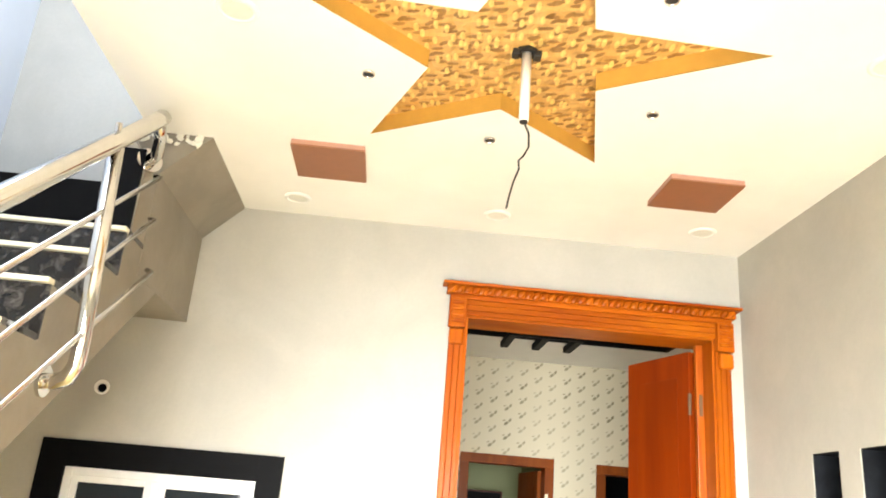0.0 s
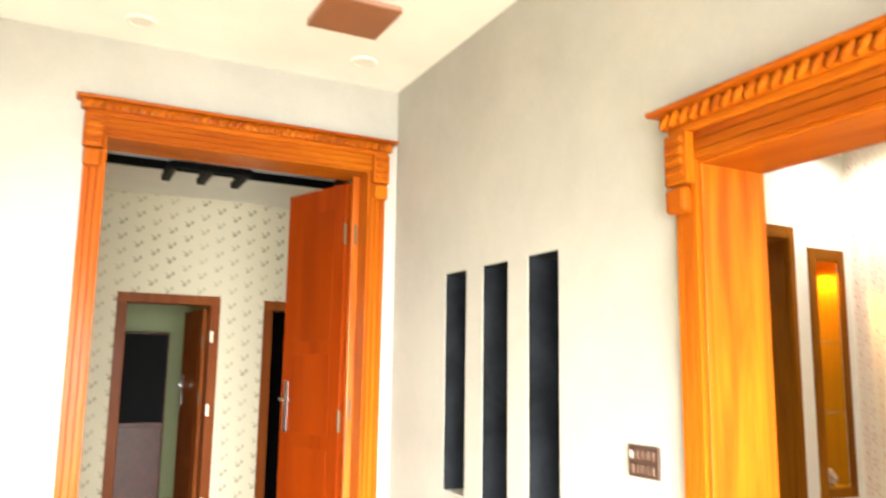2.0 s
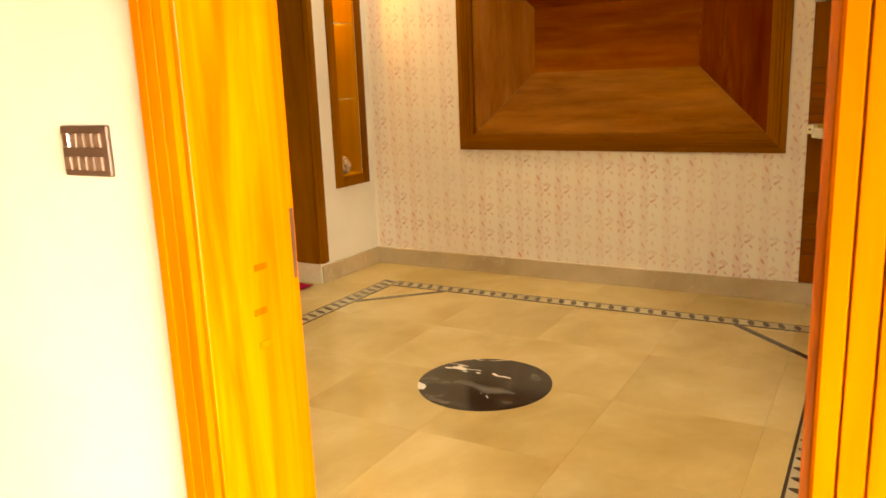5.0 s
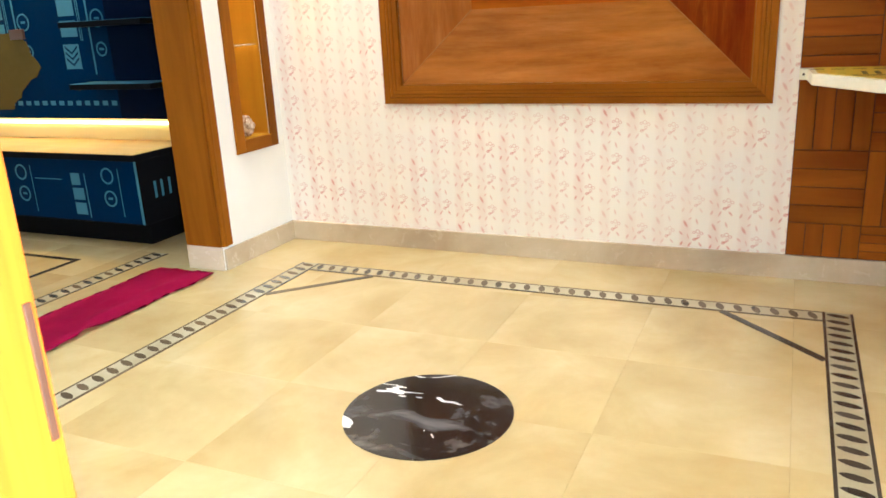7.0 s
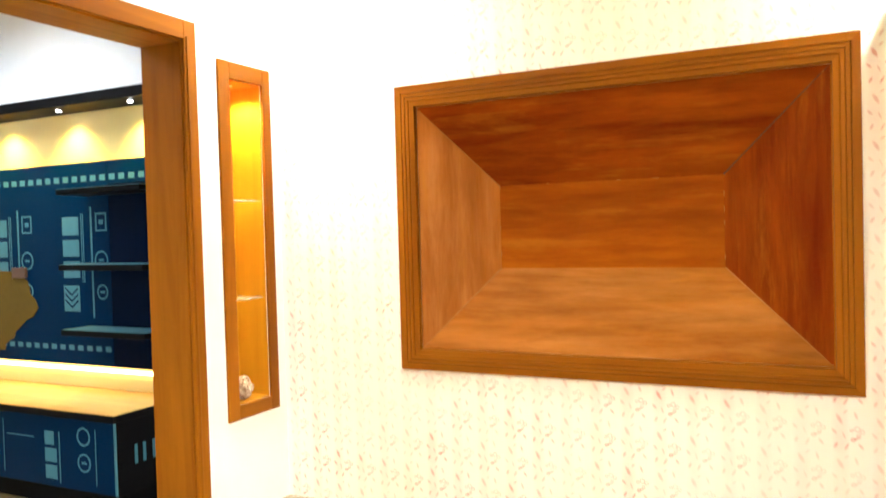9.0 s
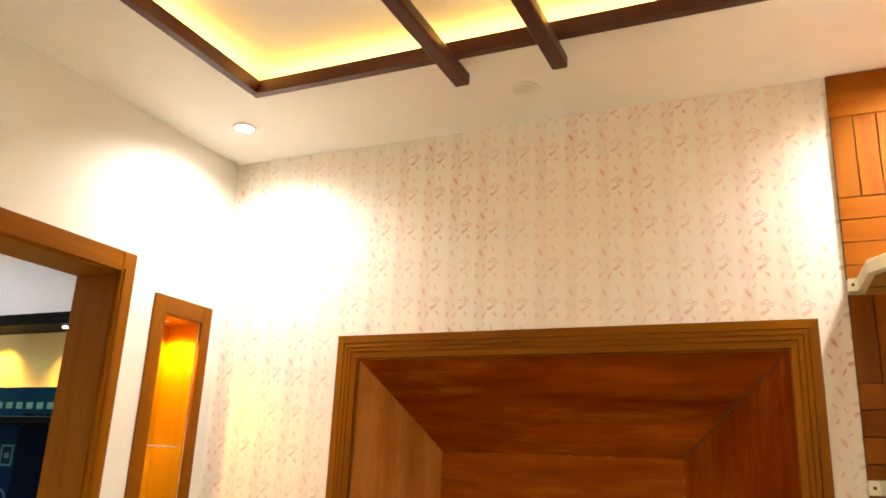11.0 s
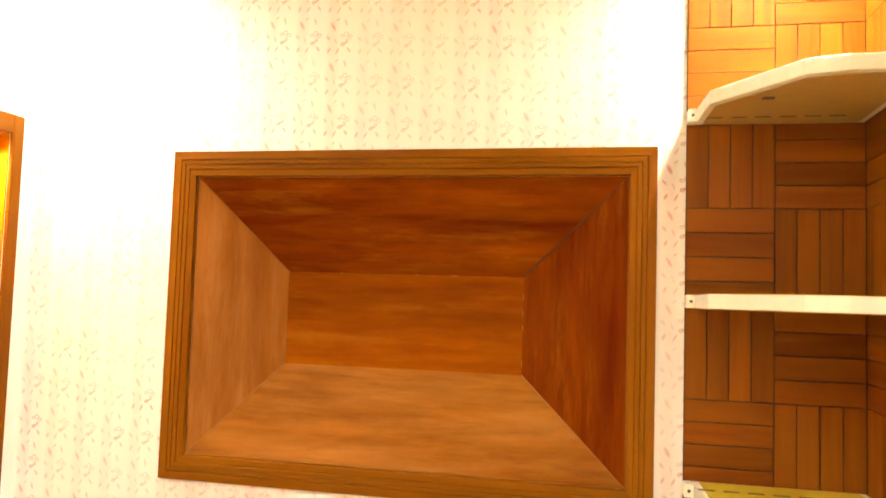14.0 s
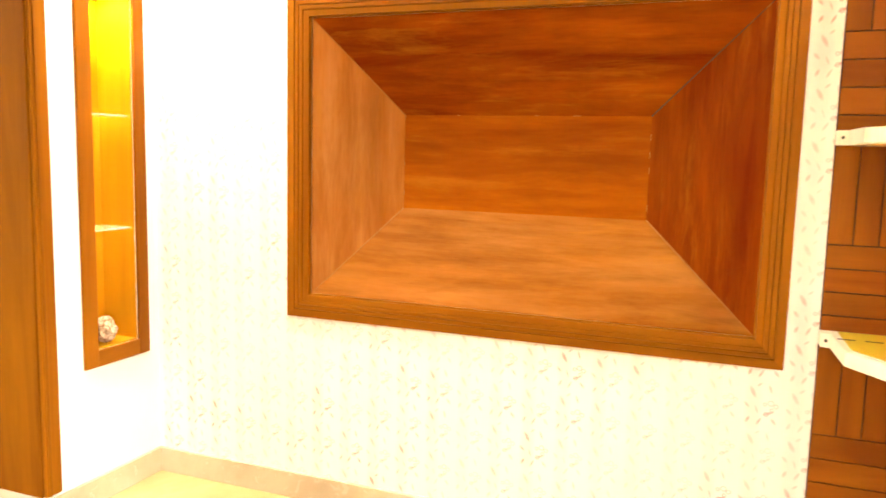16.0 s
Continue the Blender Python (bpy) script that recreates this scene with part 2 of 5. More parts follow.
def flower_paper(name, ground, leaf, bloom, ua, turn, w, h, motif, stripe, floor_fade, stagger=0.46, shift=(0.0, 0.0)):
    """Printed wallpaper: one spray of leaves and ring flowers in every cell of a staggered grid. ua: the wall's level axis."""
    n = Nodes(name)
    sep = n.node("SeparateXYZ")
    g = n.t.nodes.new("ShaderNodeNewGeometry")
    n.t.links.new(g.outputs["Position"], sep.inputs[0])
    u, z = n.math("MULTIPLY", sep.outputs[ua], turn), sep.outputs[2]
    flat = n.node("CombineXYZ", X=u, Y=z, Z=0.0).outputs[0]
    wob = n.math("MULTIPLY", n.math("SUBTRACT", n.noise(flat, 9, 3), 0.5), 0.012)
    us = n.math("DIVIDE", n.math("ADD", n.math("ADD", u, wob), shift[0]), w)
    col = n.math("FLOOR", us)
    zs = n.math("ADD", n.math("DIVIDE", n.math("ADD", z, shift[1]), h), n.math("MULTIPLY", col, stagger))
    row = n.math("FLOOR", zs)
    lu = n.math("MULTIPLY", n.math("SUBTRACT", n.math("SUBTRACT", us, col), 0.5), w)
    lz = n.math("MULTIPLY", n.math("SUBTRACT", n.math("SUBTRACT", zs, row), 0.5), h)
    wn_ = n.node("TexWhiteNoise", Vector=n.node("CombineXYZ", X=col, Y=row, Z=0.0).outputs[0])
    rnd = wn_.outputs["Value"]

    def soft(d, edge):
        return n.math("MINIMUM", n.math("MAXIMUM", n.math("DIVIDE", n.math("SUBTRACT", 1.0, d), edge), 0.0), 1.0)
    ink = None
    for cx, cy, a, b, ang, f in motif[0]:
        ca, sa = math.cos(radians(ang)), math.sin(radians(ang))
        dx, dz = n.math("SUBTRACT", lu, cx), n.math("SUBTRACT", lz, cy)
        p = n.math("DIVIDE", n.math("ADD", n.math("MULTIPLY", dx, ca), n.math("MULTIPLY", dz, sa)), a)
        q = n.math("DIVIDE", n.math("SUBTRACT", n.math("MULTIPLY", dz, ca), n.math("MULTIPLY", dx, sa)), b)
        d = n.math("ADD", n.math("MULTIPLY", p, p), n.math("MULTIPLY", q, q))
        one = n.math("MULTIPLY", soft(d, 0.9), f)
        ink = one if ink is None else n.math("MAXIMUM", ink, one)
    rings = None
    for cx, cy, r in motif[1]:
        dx, dz = n.math("SUBTRACT", lu, cx), n.math("SUBTRACT", lz, cy)
        d = n.math("SQRT", n.math("ADD", n.math("MULTIPLY", dx, dx), n.math("MULTIPLY", dz, dz)))
        one = soft(n.math("DIVIDE", n.math("ABSOLUTE", n.math("SUBTRACT", d, r)), 0.003), 0.6)
        rings = one if rings is None else n.math("MAXIMUM", rings, one)
    wear = n.noise(flat, 1.6, 4, 0.6)
    smear = n.noise(flat, 55, 4, 0.7)
    press = n.math("MULTIPLY", n.math("ADD", 0.6, n.math("MULTIPLY", rnd, 0.4)), n.math("MINIMUM", n.math("MAXIMUM", n.math("MULTIPLY", n.math("SUBTRACT", wear, 0.28), 2.4), 0.42), 1.0))
    press = n.math("MULTIPLY", press, n.math("ADD", 0.45, n.math("MULTIPLY", smear, 0.9)))
    tint = n.math("MULTIPLY", n.noise(n.node("CombineXYZ", X=n.math("MULTIPLY", us, 1.0), Y=n.math("MULTIPLY", z, 0.6), Z=0.0).outputs[0], 1.4, 3), stripe)
    c = n.mix(tint, ground, tuple(0.6 * a + 0.4 * b for a, b in zip(ground, leaf)))
    c = n.mix(n.math("MULTIPLY", ink, n.math("MULTIPLY", press, floor_fade)), c, leaf)
    if rings is not None:
        c = n.mix(n.math("MULTIPLY", rings, n.math("MULTIPLY", press, 0.9)), c, bloom)
    n.bump(n.noise(flat, 160, 3, 0.6), 0.06, 0.002)
    return n.done(c, 0.55, 0, 0.3)


def crumpled(name):
    """Creased wrapping paper, pale with brown print."""
    n = Nodes(name)
    f = n.noise(n.pos(), 38, 4, 0.6, 1.5)
    n.bump(n.noise(n.pos(), 70, 4, 0.7), 0.6, 0.01)
    return n.done(n.ramp(f, (0.42, (0.2, 0.1, 0.04)), (0.52, (0.5, 0.38, 0.26)), (0.64, (0.66, 0.56, 0.42))), 0.7, 0, 0.2)


def gold_leaf(name):
    """Embossed gilt paper: short raised strokes, with highlights and dark hollows painted in."""
    n = Nodes(name)

    def strokes(rot, sx, sy):
        turn, size = n.node("Mapping"), n.node("Mapping")
        turn.inputs["Rotation"].default_value = (0, 0, radians(rot))
        size.inputs["Scale"].default_value = (sx, sy, 1)
        n.t.links.new(n.pos(), turn.inputs["Vector"])
        n.t.links.new(turn.outputs[0], size.inputs["Vector"])
        vo = n.node("TexVoronoi", Scale=1.0, Randomness=0.95)
        vo.voronoi_dimensions = "2D"
        n.t.links.new(size.outputs[0], vo.inputs["Vector"])
        return vo.outputs["Distance"]
    a, b, c2 = strokes(15, 11, 26), strokes(95, 10, 27), strokes(50, 9, 20)
    no = n.noise(n.pos(), 9, 4, 0.6, 1.0)
    dark = n.math("MULTIPLY", n.math("MAXIMUM", n.math("LESS_THAN", a, 0.26), n.math("LESS_THAN", c2, 0.2)), n.math("ADD", 0.2, no))
    light = n.math("LESS_THAN", b, 0.24)
    base = n.ramp(no, (0.35, (0.56, 0.32, 0.09)), (0.65, (0.68, 0.42, 0.14)))
    c = n.mix(dark, base, (0.17, 0.075, 0.015))
    c = n.mix(n.math("MULTIPLY", light, 0.8), c, (0.85, 0.62, 0.2))
    n.bump(n.math("SUBTRACT", n.math("MULTIPLY", b, -1.0), n.math("MULTIPLY", a, -1.0)), 0.5, 0.015)
    return n.done(c, 0.42, 0.15)


M_HALL = plaster("hall_plaster", (0.47, 0.455, 0.405), (0.395, 0.382, 0.34), 0.62, 1.7)
# raw cement, with part of the stairs' shade put into its colour
M_CEMENT_SHADED = plaster("shaded_raw_cement", (0.30, 0.27, 0.225), (0.22, 0.20, 0.165), 0.75, 2.2)
M_STAIRWELL = paint("stairwell_paint", (0.66, 0.69, 0.74), 0.4)
M_CEIL = paint("ceiling_paint", (0.86, 0.85, 0.81), 0.6)
M_CREAM = paint("cream_paint", (0.83, 0.815, 0.745), 0.55)
M_WHITE = paint("white_paint", (0.80, 0.80, 0.80), 0.5)
M_GREEN = paint("green_paint", (0.33, 0.36, 0.17), 0.6)
# grey slot lining, darkened to near black for the shade inside
M_NICHE = plaster("shaded_slot_grey", (0.015, 0.0165, 0.02), (0.004, 0.0045, 0.0055), 0.6, 5.0, 0.12, 0.06)
M_PAPER = flower_paper("pink_flower_paper", (0.85, 0.815, 0.72), (0.63, 0.31, 0.25), (0.55, 0.18, 0.15), 1, -1.0, 0.1445, 0.185, SPRAY, 0.35, 1.85, 0.05, (0.042, -0.008))
M_PAPER_BACK = flower_paper("grey_leaf_paper", (0.60, 0.55, 0.41), (0.21, 0.185, 0.115), (0.3, 0.26, 0.18), 0, 1.0, 0.14, 0.135, LEAFLET, 0.15, 1.7)
M_FLOOR = marble("beige_marble", (0.48, 0.365, 0.165), (0.56, 0.45, 0.24), (0.385, 0.27, 0.105), 0.09, 0.08)
M_SKIRT = marble("skirting_marble", (0.52, 0.43, 0.29), (0.62, 0.54, 0.41), (0.40, 0.31, 0.2), 0.2)
M_GROUT = plain("grout", (0.34, 0.27, 0.17), 0.7)
M_INLAY_W = marble("pale_inlay", (0.42, 0.36, 0.22), (0.56, 0.5, 0.36), (0.3, 0.24, 0.13), 0.16)
M_INLAY_D = marble("dark_inlay", (0.06, 0.045, 0.03), (0.1, 0.075, 0.05), (0.03, 0.02, 0.015), 0.14)
M_INLAY_G = marble("grey_inlay", (0.12, 0.085, 0.045), (0.17, 0.125, 0.07), (0.07, 0.05, 0.025), 0.16)
M_DISC = veined_black("black_marble", 2.5, 0.011, 0.9)
M_RISER = veined_black("stair_marble", 9.0, 0.0, 0.9)
M_GRANITE = plain("black_granite", (0.005, 0.005, 0.0055), 0.5, 0, 0.04)
M_ORANGE = wood("orange_varnish", (0.52, 0.145, 0.004), (0.24, 0.038, 0.001), "z", 0.34, 0.06, 60, 7, 0.25, 0.08)
M_ORANGE_X = wood("orange_varnish_level", (0.52, 0.145, 0.004), (0.24, 0.038, 0.001), "x", 0.34, 0.06, 60, 7, 0.25, 0.08)
M_ORANGE_Y = wood("orange_varnish_cross", (0.52, 0.145, 0.004), (0.24, 0.038, 0.001), "y", 0.34, 0.06, 60, 7, 0.25, 0.08)
M_YELLOW = wood("yellow_varnish", (0.6, 0.165, 0.006), (0.26, 0.042, 0.002), "z", 0.28, 0.12, 40, 14)
M_LEAF = wood("red_brown_leaf", (0.25, 0.036, 0.001), (0.15, 0.016, 0.0006), "z", 0.36, 0.06, 60, 4, 0.25, 0.08)
M_TEAK_Z = wood("teak_upright", (0.29, 0.103, 0.003), (0.165, 0.047, 0.001), "z", 0.4, 0.03, 70, 8, 0.25, 0.06)
M_TEAK_X = wood("teak_level_x", (0.29, 0.103, 0.003), (0.165, 0.047, 0.001), "x", 0.4, 0.03, 70, 8, 0.25, 0.06)
M_TEAK_Y = wood("teak_level_y", (0.29, 0.103, 0.003), (0.165, 0.047, 0.001), "y", 0.4, 0.03, 70, 8, 0.25, 0.06)
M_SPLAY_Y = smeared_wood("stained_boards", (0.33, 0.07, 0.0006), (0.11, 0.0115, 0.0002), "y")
# back board: a lighter, yellower copy for the light it catches
M_SPLAY_LIT_BACK = smeared_wood("lit_stained_back", (0.41, 0.112, 0.0006), (0.18, 0.032, 0.0003), "y", 1.1)
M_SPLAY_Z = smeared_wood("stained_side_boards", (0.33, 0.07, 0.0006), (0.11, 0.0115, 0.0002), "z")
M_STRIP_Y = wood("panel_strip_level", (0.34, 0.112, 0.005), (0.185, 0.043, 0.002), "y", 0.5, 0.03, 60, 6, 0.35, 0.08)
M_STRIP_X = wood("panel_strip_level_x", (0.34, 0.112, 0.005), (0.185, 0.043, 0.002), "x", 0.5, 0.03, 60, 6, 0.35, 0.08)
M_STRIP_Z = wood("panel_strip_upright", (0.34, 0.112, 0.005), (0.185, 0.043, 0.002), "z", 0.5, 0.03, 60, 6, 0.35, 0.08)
# left and bottom boards: some dust, plus light painted in as paler tone
M_SPLAY_LIT_SIDE = smeared_wood("dusty_lit_side_board", (0.39, 0.135, 0.014), (0.21, 0.058, 0.005), "z", 1.7, (0.44, 0.19, 0.055))
M_SPLAY_LIT_BASE = smeared_wood("dusty_lit_bottom_board", (0.29, 0.088, 0.004), (0.15, 0.04, 0.0025), "y", 1.7, (0.38, 0.165, 0.036))
# cream paint yellowed to carry the warm glow of spots and strip
M_GLOW_CREAM = paint("glow_tinted_cream", (0.72, 0.55, 0.2), 0.55)
M_BEAD = plain("pale_joint", (0.27, 0.115, 0.025), 0.6, 0, 0.1)
M_GROOVE = plain("panel_groove", (0.05, 0.02, 0.008), 0.7)
M_BEAM = wood("dark_beam", (0.11, 0.022, 0.008), (0.05, 0.01, 0.004), "y", 0.35)
M_BEAM_X = wood("dark_beam_x", (0.11, 0.022, 0.008), (0.05, 0.01, 0.004), "x", 0.35)
M_BROWN = wood("brown_frame", (0.25, 0.065, 0.008), (0.13, 0.028, 0.004), "z", 0.4, 0.03, 60, 7, 0.25, 0.1)
M_VENT = plain("brown_vent", (0.27, 0.105, 0.042), 0.45)
M_VENT_EDGE = plain("vent_edge", (0.46, 0.25, 0.18), 0.5)
M_STEEL = plain("brushed_steel", (0.72, 0.70, 0.66), 0.13, 1.0)
M_HINGE = plain("dull_hinge", (0.14, 0.075, 0.035), 0.5, 0, 0.3)
M_CHROME = plain("chrome", (0.8, 0.8, 0.8), 0.1, 1.0)
M_GOLD = gold_leaf("gilt_paper")
M_GOLD_EDGE = plain("gilt_edge", (0.62, 0.36, 0.07), 0.4, 0.2)
M_PLASTIC = plain("white_plastic", (0.80, 0.79, 0.75), 0.35)
M_SHELF = plain("white_laminate", (0.84, 0.79, 0.61), 0.4, 0, 0.3)
M_FILM_Y = plain("yellow_film", (0.64, 0.46, 0.03), 0.4, 0, 0.2)
M_FILM_B = plain("pale_film", (0.5, 0.31, 0.09), 0.45, 0, 0.2)
M_INK = plain("film_ink", (0.06, 0.045, 0.02), 0.5)
M_BLACK = plain("black_board", (0.003, 0.003, 0.0035), 0.5, 0, 0.05)
M_BLACK_METAL = plain("black_metal", (0.02, 0.018, 0.016), 0.4)
M_SWITCH = plain("brown_switch", (0.055, 0.025, 0.014), 0.3)
M_SWITCH_L = plain("rocker", (0.1, 0.052, 0.034), 0.25)
M_FILM_BLUE = plain("blue_film", (0.0, 0.012, 0.04), 0.4, 0, 0.04)
# darker copy of the blue film, for the shade round the shelves
M_FILM_SHADED = plain("shaded_blue_film", (0.0, 0.003, 0.014), 0.5, 0, 0.04)
M_FILM_PRINT = plain("film_print", (0.05, 0.145, 0.185), 0.5, 0, 0.1)
M_TORN = plain("torn_board", (0.088, 0.06, 0.014), 0.8, 0, 0.05)
M_LEDGE = wood("pale_ledge", (0.5, 0.3, 0.06), (0.4, 0.21, 0.035), "y", 0.35)
M_MAGENTA = plain("magenta_cloth", (0.38, 0.004, 0.055), 0.9, 0, 0.1)
M_GLASSY = Nodes("dark_glass").done((0.02, 0.025, 0.03), 0.05)
_g = Nodes("niche_glass")
_g.b.inputs["Transmission Weight"].default_value = 0.85
M_SHELF_GLASS = _g.done((0.95, 0.9, 0.75), 0.08)
M_ALU = plain("white_aluminium", (0.78, 0.78, 0.76), 0.35)
M_BALL = crumpled("crumpled_paper")
M_NICHE_BACK = wood("niche_lining", (0.5, 0.24, 0.004), (0.38, 0.16, 0.003), "z", 0.5, 0.02, 60, 7, 0.2, 0.08)
M_LED = glow("led_strip", (1.0, 0.60, 0.13), 16)
M_LED_W = glow("led_strip_pale", (1.0, 0.72, 0.28), 8)
M_LAMP = glow("downlight_lens", (1.0, 0.97, 0.9), 30)
M_LAMP_OFF = plain("unlit_lens", (0.7, 0.69, 0.62), 0.3)


# mesh helpers --------------------------------------------------------------------
OFF = {}


def link(name, bm, mat, parent=None, label="", smooth=False, at=None):
    me = bpy.data.meshes.new(name)
    o = Vector(at) if at is not None else (OFF[parent] if parent else Vector())
    if o.length:
        bmesh.ops.translate(bm, vec=-o, verts=bm.verts)
    bmesh.ops.recalc_face_normals(bm, faces=bm.faces)
    bm.to_mesh(me)
    bm.free()
    for m in (mat if isinstance(mat, (list, tuple)) else [mat]):
        me.materials.append(m)
    if smooth:
        for p in me.polygons:
            p.use_smooth = True
    ob = new(name, me)
    if parent:
        ob.parent = parent
        OFF[ob] = OFF[parent]
    else:
        ob.location = o
        OFF[ob] = o
    if label:
        ob["label"] = label
    return ob


def part(name, bm, mat, parent, label="", smooth=False):
    return link(name, bm, mat, parent, label, smooth)


def thing(name, at, label, category, group="", kind=""):
    ob = new(name)
    ob.location = at
    ob.empty_display_size = 0.1
    OFF[ob] = Vector(at)
    return tagged(ob, label, category, group, kind)


def structure(name, bm, mat, label, category):
    return tagged(link(name, bm, mat), label, category, kind="structure")


def box(x0, x1, y0, y1, z0, z1, bevel=0.0, bm=None):
    bm = bm or bmesh.new()
    r = bmesh.ops.create_cube(bm, size=1)
    vs = r["verts"]
    for v in vs:
        v.co = Vector(((x0 + x1) / 2 + v.co.x * (x1 - x0), (y0 + y1) / 2 + v.co.y * (y1 - y0), (z0 + z1) / 2 + v.co.z * (z1 - z0)))
    if bevel:
        es = list({e for v in vs for e in v.link_edges})
        bmesh.ops.bevel(bm, geom=es, offset=bevel, segments=2, affect="EDGES", profile=0.5)
    return bm


def tube(p0, p1, r, seg=16, bm=None, r2=None):
    bm = bm or bmesh.new()
    p0, p1 = Vector(p0), Vector(p1)
    d = p1 - p0
    m = Matrix.Translation((p0 + p1) / 2) @ d.to_track_quat("Z", "Y").to_matrix().to_4x4()
    bmesh.ops.create_cone(bm, cap_ends=True, segments=seg, radius1=r, radius2=r if r2 is None else r2, depth=d.length, matrix=m)
    return bm


def pipe(points, r, seg=12, bm=None):
    """A round pipe along points."""
    bm = bm or bmesh.new()
    pts = [Vector(p) for p in points]
    rings = []
    for i, p in enumerate(pts):
        d = (pts[min(i + 1, len(pts) - 1)] - pts[max(i - 1, 0)]).normalized()
        side = d.cross(Vector((0.31, 0.9, 0.2))).normalized()
        up = side.cross(d)
        rings.append([bm.verts.new(p + r * (math.cos(a) * side + math.sin(a) * up)) for a in (2 * math.pi * k / seg for k in range(seg))])
    for a, b in zip(rings, rings[1:]):
        for k in range(seg):
            bm.faces.new((a[k], a[(k + 1) % seg], b[(k + 1) % seg], b[k]))
    bm.faces.new(rings[0][::-1])
    bm.faces.new(rings[-1])
    return bm


def prism(poly, axis, a, b, bm=None):
    """A flat outline swept along an axis. The outline's two numbers are the other two axes in order."""
    bm = bm or bmesh.new()

    def at(p, s):
        u, v = p
        return {"x": (s, u, v), "y": (u, s, v), "z": (u, v, s)}[axis]
    lo = [bm.verts.new(at(p, a)) for p in poly]
    hi = [bm.verts.new(at(p, b)) for p in poly]
    n = len(poly)
    bm.faces.new(lo)
    bm.faces.new(hi[::-1])
    for i in range(n):
        bm.faces.new((lo[i], lo[(i + 1) % n], hi[(i + 1) % n], hi[i]))
    return bm


def wall(axis, c0, c1, u0, u1, z0, z1, holes=()):
    """A wall of thickness c0 to c1 across its axis, with openings (u0, u1, z0, z1) right through it."""
    us = sorted({u0, u1, *(h[0] for h in holes), *(h[1] for h in holes)})
    zs = sorted({z0, z1, *(h[2] for h in holes), *(h[3] for h in holes)})
    us, zs = [u for u in us if u0 <= u <= u1], [z for z in zs if z0 <= z <= z1]
    bm = bmesh.new()

    def solid(i, j):
        if not (0 <= i < len(us) - 1 and 0 <= j < len(zs) - 1):
            return False
        u, z = (us[i] + us[i + 1]) / 2, (zs[j] + zs[j + 1]) / 2
        return not any(h[0] < u < h[1] and h[2] < z < h[3] for h in holes)

    def quad(*pts):
        bm.faces.new([bm.verts.new((c, u, z) if axis == "x" else (u, c, z)) for c, u, z in pts])
    for i in range(len(us) - 1):
        for j in range(len(zs) - 1):
            if not solid(i, j):
                continue
            a, b, p, q = us[i], us[i + 1], zs[j], zs[j + 1]
            for c in (c0, c1):
                quad((c, a, p), (c, b, p), (c, b, q), (c, a, q))
            if not solid(i - 1, j):
                quad((c0, a, p), (c1, a, p), (c1, a, q), (c0, a, q))
            if not solid(i + 1, j):
                quad((c0, b, p), (c1, b, p), (c1, b, q), (c0, b, q))
            if not solid(i, j - 1):
                quad((c0, a, p), (c1, a, p), (c1, b, p), (c0, b, p))
            if not solid(i, j + 1):
                quad((c0, a, q), (c1, a, q), (c1, b, q), (c0, b, q))
    bmesh.ops.remove_doubles(bm, verts=bm.verts, dist=1e-5)
    return bm

# plan -------------------------------------------------------------------------------
HX, HY, HZ = 1.858, 4.153, 3.157          # hall: right wall, far wall, ceiling
AX0, AX1, AY0, AY1, AZ = 2.09, 5.74, 0.43, 4.10, 3.36   # panelled room
D1 = (0.303, 1.69, 2.655)                 # far doorway
D2 = (0.765, 1.795, 2.18)                 # near doorway
KO = (3.55, 5.03, 2.56)                   # cased opening to the lounge
NN = (5.335, 5.595, 0.72, 2.42)           # tall lit niche
RC = (1.315, 3.215, 1.0, 2.235)           # splayed recess
SLOTS = ((3.285, 3.50), (2.915, 3.13), (2.545, 2.76))
SLOT_Z = (0.972, 2.008)
WIN = (-1.655, -0.69, 0.8, 1.71)

# large structure ------------------------------------------------------------------------
# unseen ground, added only to bounce light
structure("ground", box(-40, 40, -40, 40, -0.5, -0.2), M_GROUT, "added unseen ground plane that bounces light", "ground")
floor = structure("floor", box(-2.6, 6.1, -3.2, 10.2, -0.2, -0.012), M_GROUT, "floor bed under polished beige marble slabs", "floor")
structure("wall_hall_east", wall("x", HX, AX0, -3.2, 4.39, 0, 3.7, [(D2[0], D2[1], 0, D2[2])] + [(a, b, *SLOT_Z) for a, b in SLOTS]), M_HALL, "beige-grey plastered hall wall with three narrow slots", "wall")
structure("wall_hall_north", wall("y", HY, 4.39, -2.6, HX, 0, 5.6, [(D1[0], D1[1], 0, D1[2]), WIN]), M_HALL, "beige-grey plastered hall wall with a carved doorway", "wall")
structure("wall_hall_west", wall("x", -2.6, -2.4, -3.2, HY, 0, 5.6), M_STAIRWELL, "pale bluish painted wall beside the stairs", "wall")
# unseen front wall, set close so the daylight falls off along the hall
structure("wall_hall_south", wall("y", -1.8, -1.6, -2.4, HX, 0, 5.6, [(-2.0, 1.6, 0.15, 2.25)]), M_HALL, "assumed unseen front wall with a wide opening for the daylight lamps", "wall")
structure("wall_stairwell_east", wall("x", -1.265, -1.15, -3.0, HY, 3.30, 5.6), M_STAIRWELL, "pale wall above the stairwell opening", "wall")
structure("roof_stairwell", box(-2.6, -1.15, -3.2, 4.39, 5.6, 5.75), M_CEIL, "flat white slab over the stairwell", "ceiling")
structure("wall_north", wall("y", AY1, 4.355, AX0, AX1, 0, 3.7, [(KO[0], KO[1], 0, KO[2]), NN]), M_CREAM, "smooth cream painted wall with a cased opening", "wall")
structure("wall_east", wall("x", AX1, 6.1, 0.2, 4.2, 0, 3.7, [RC]), M_PAPER, "cream wallpaper with columns of faded pink flowers", "wall")
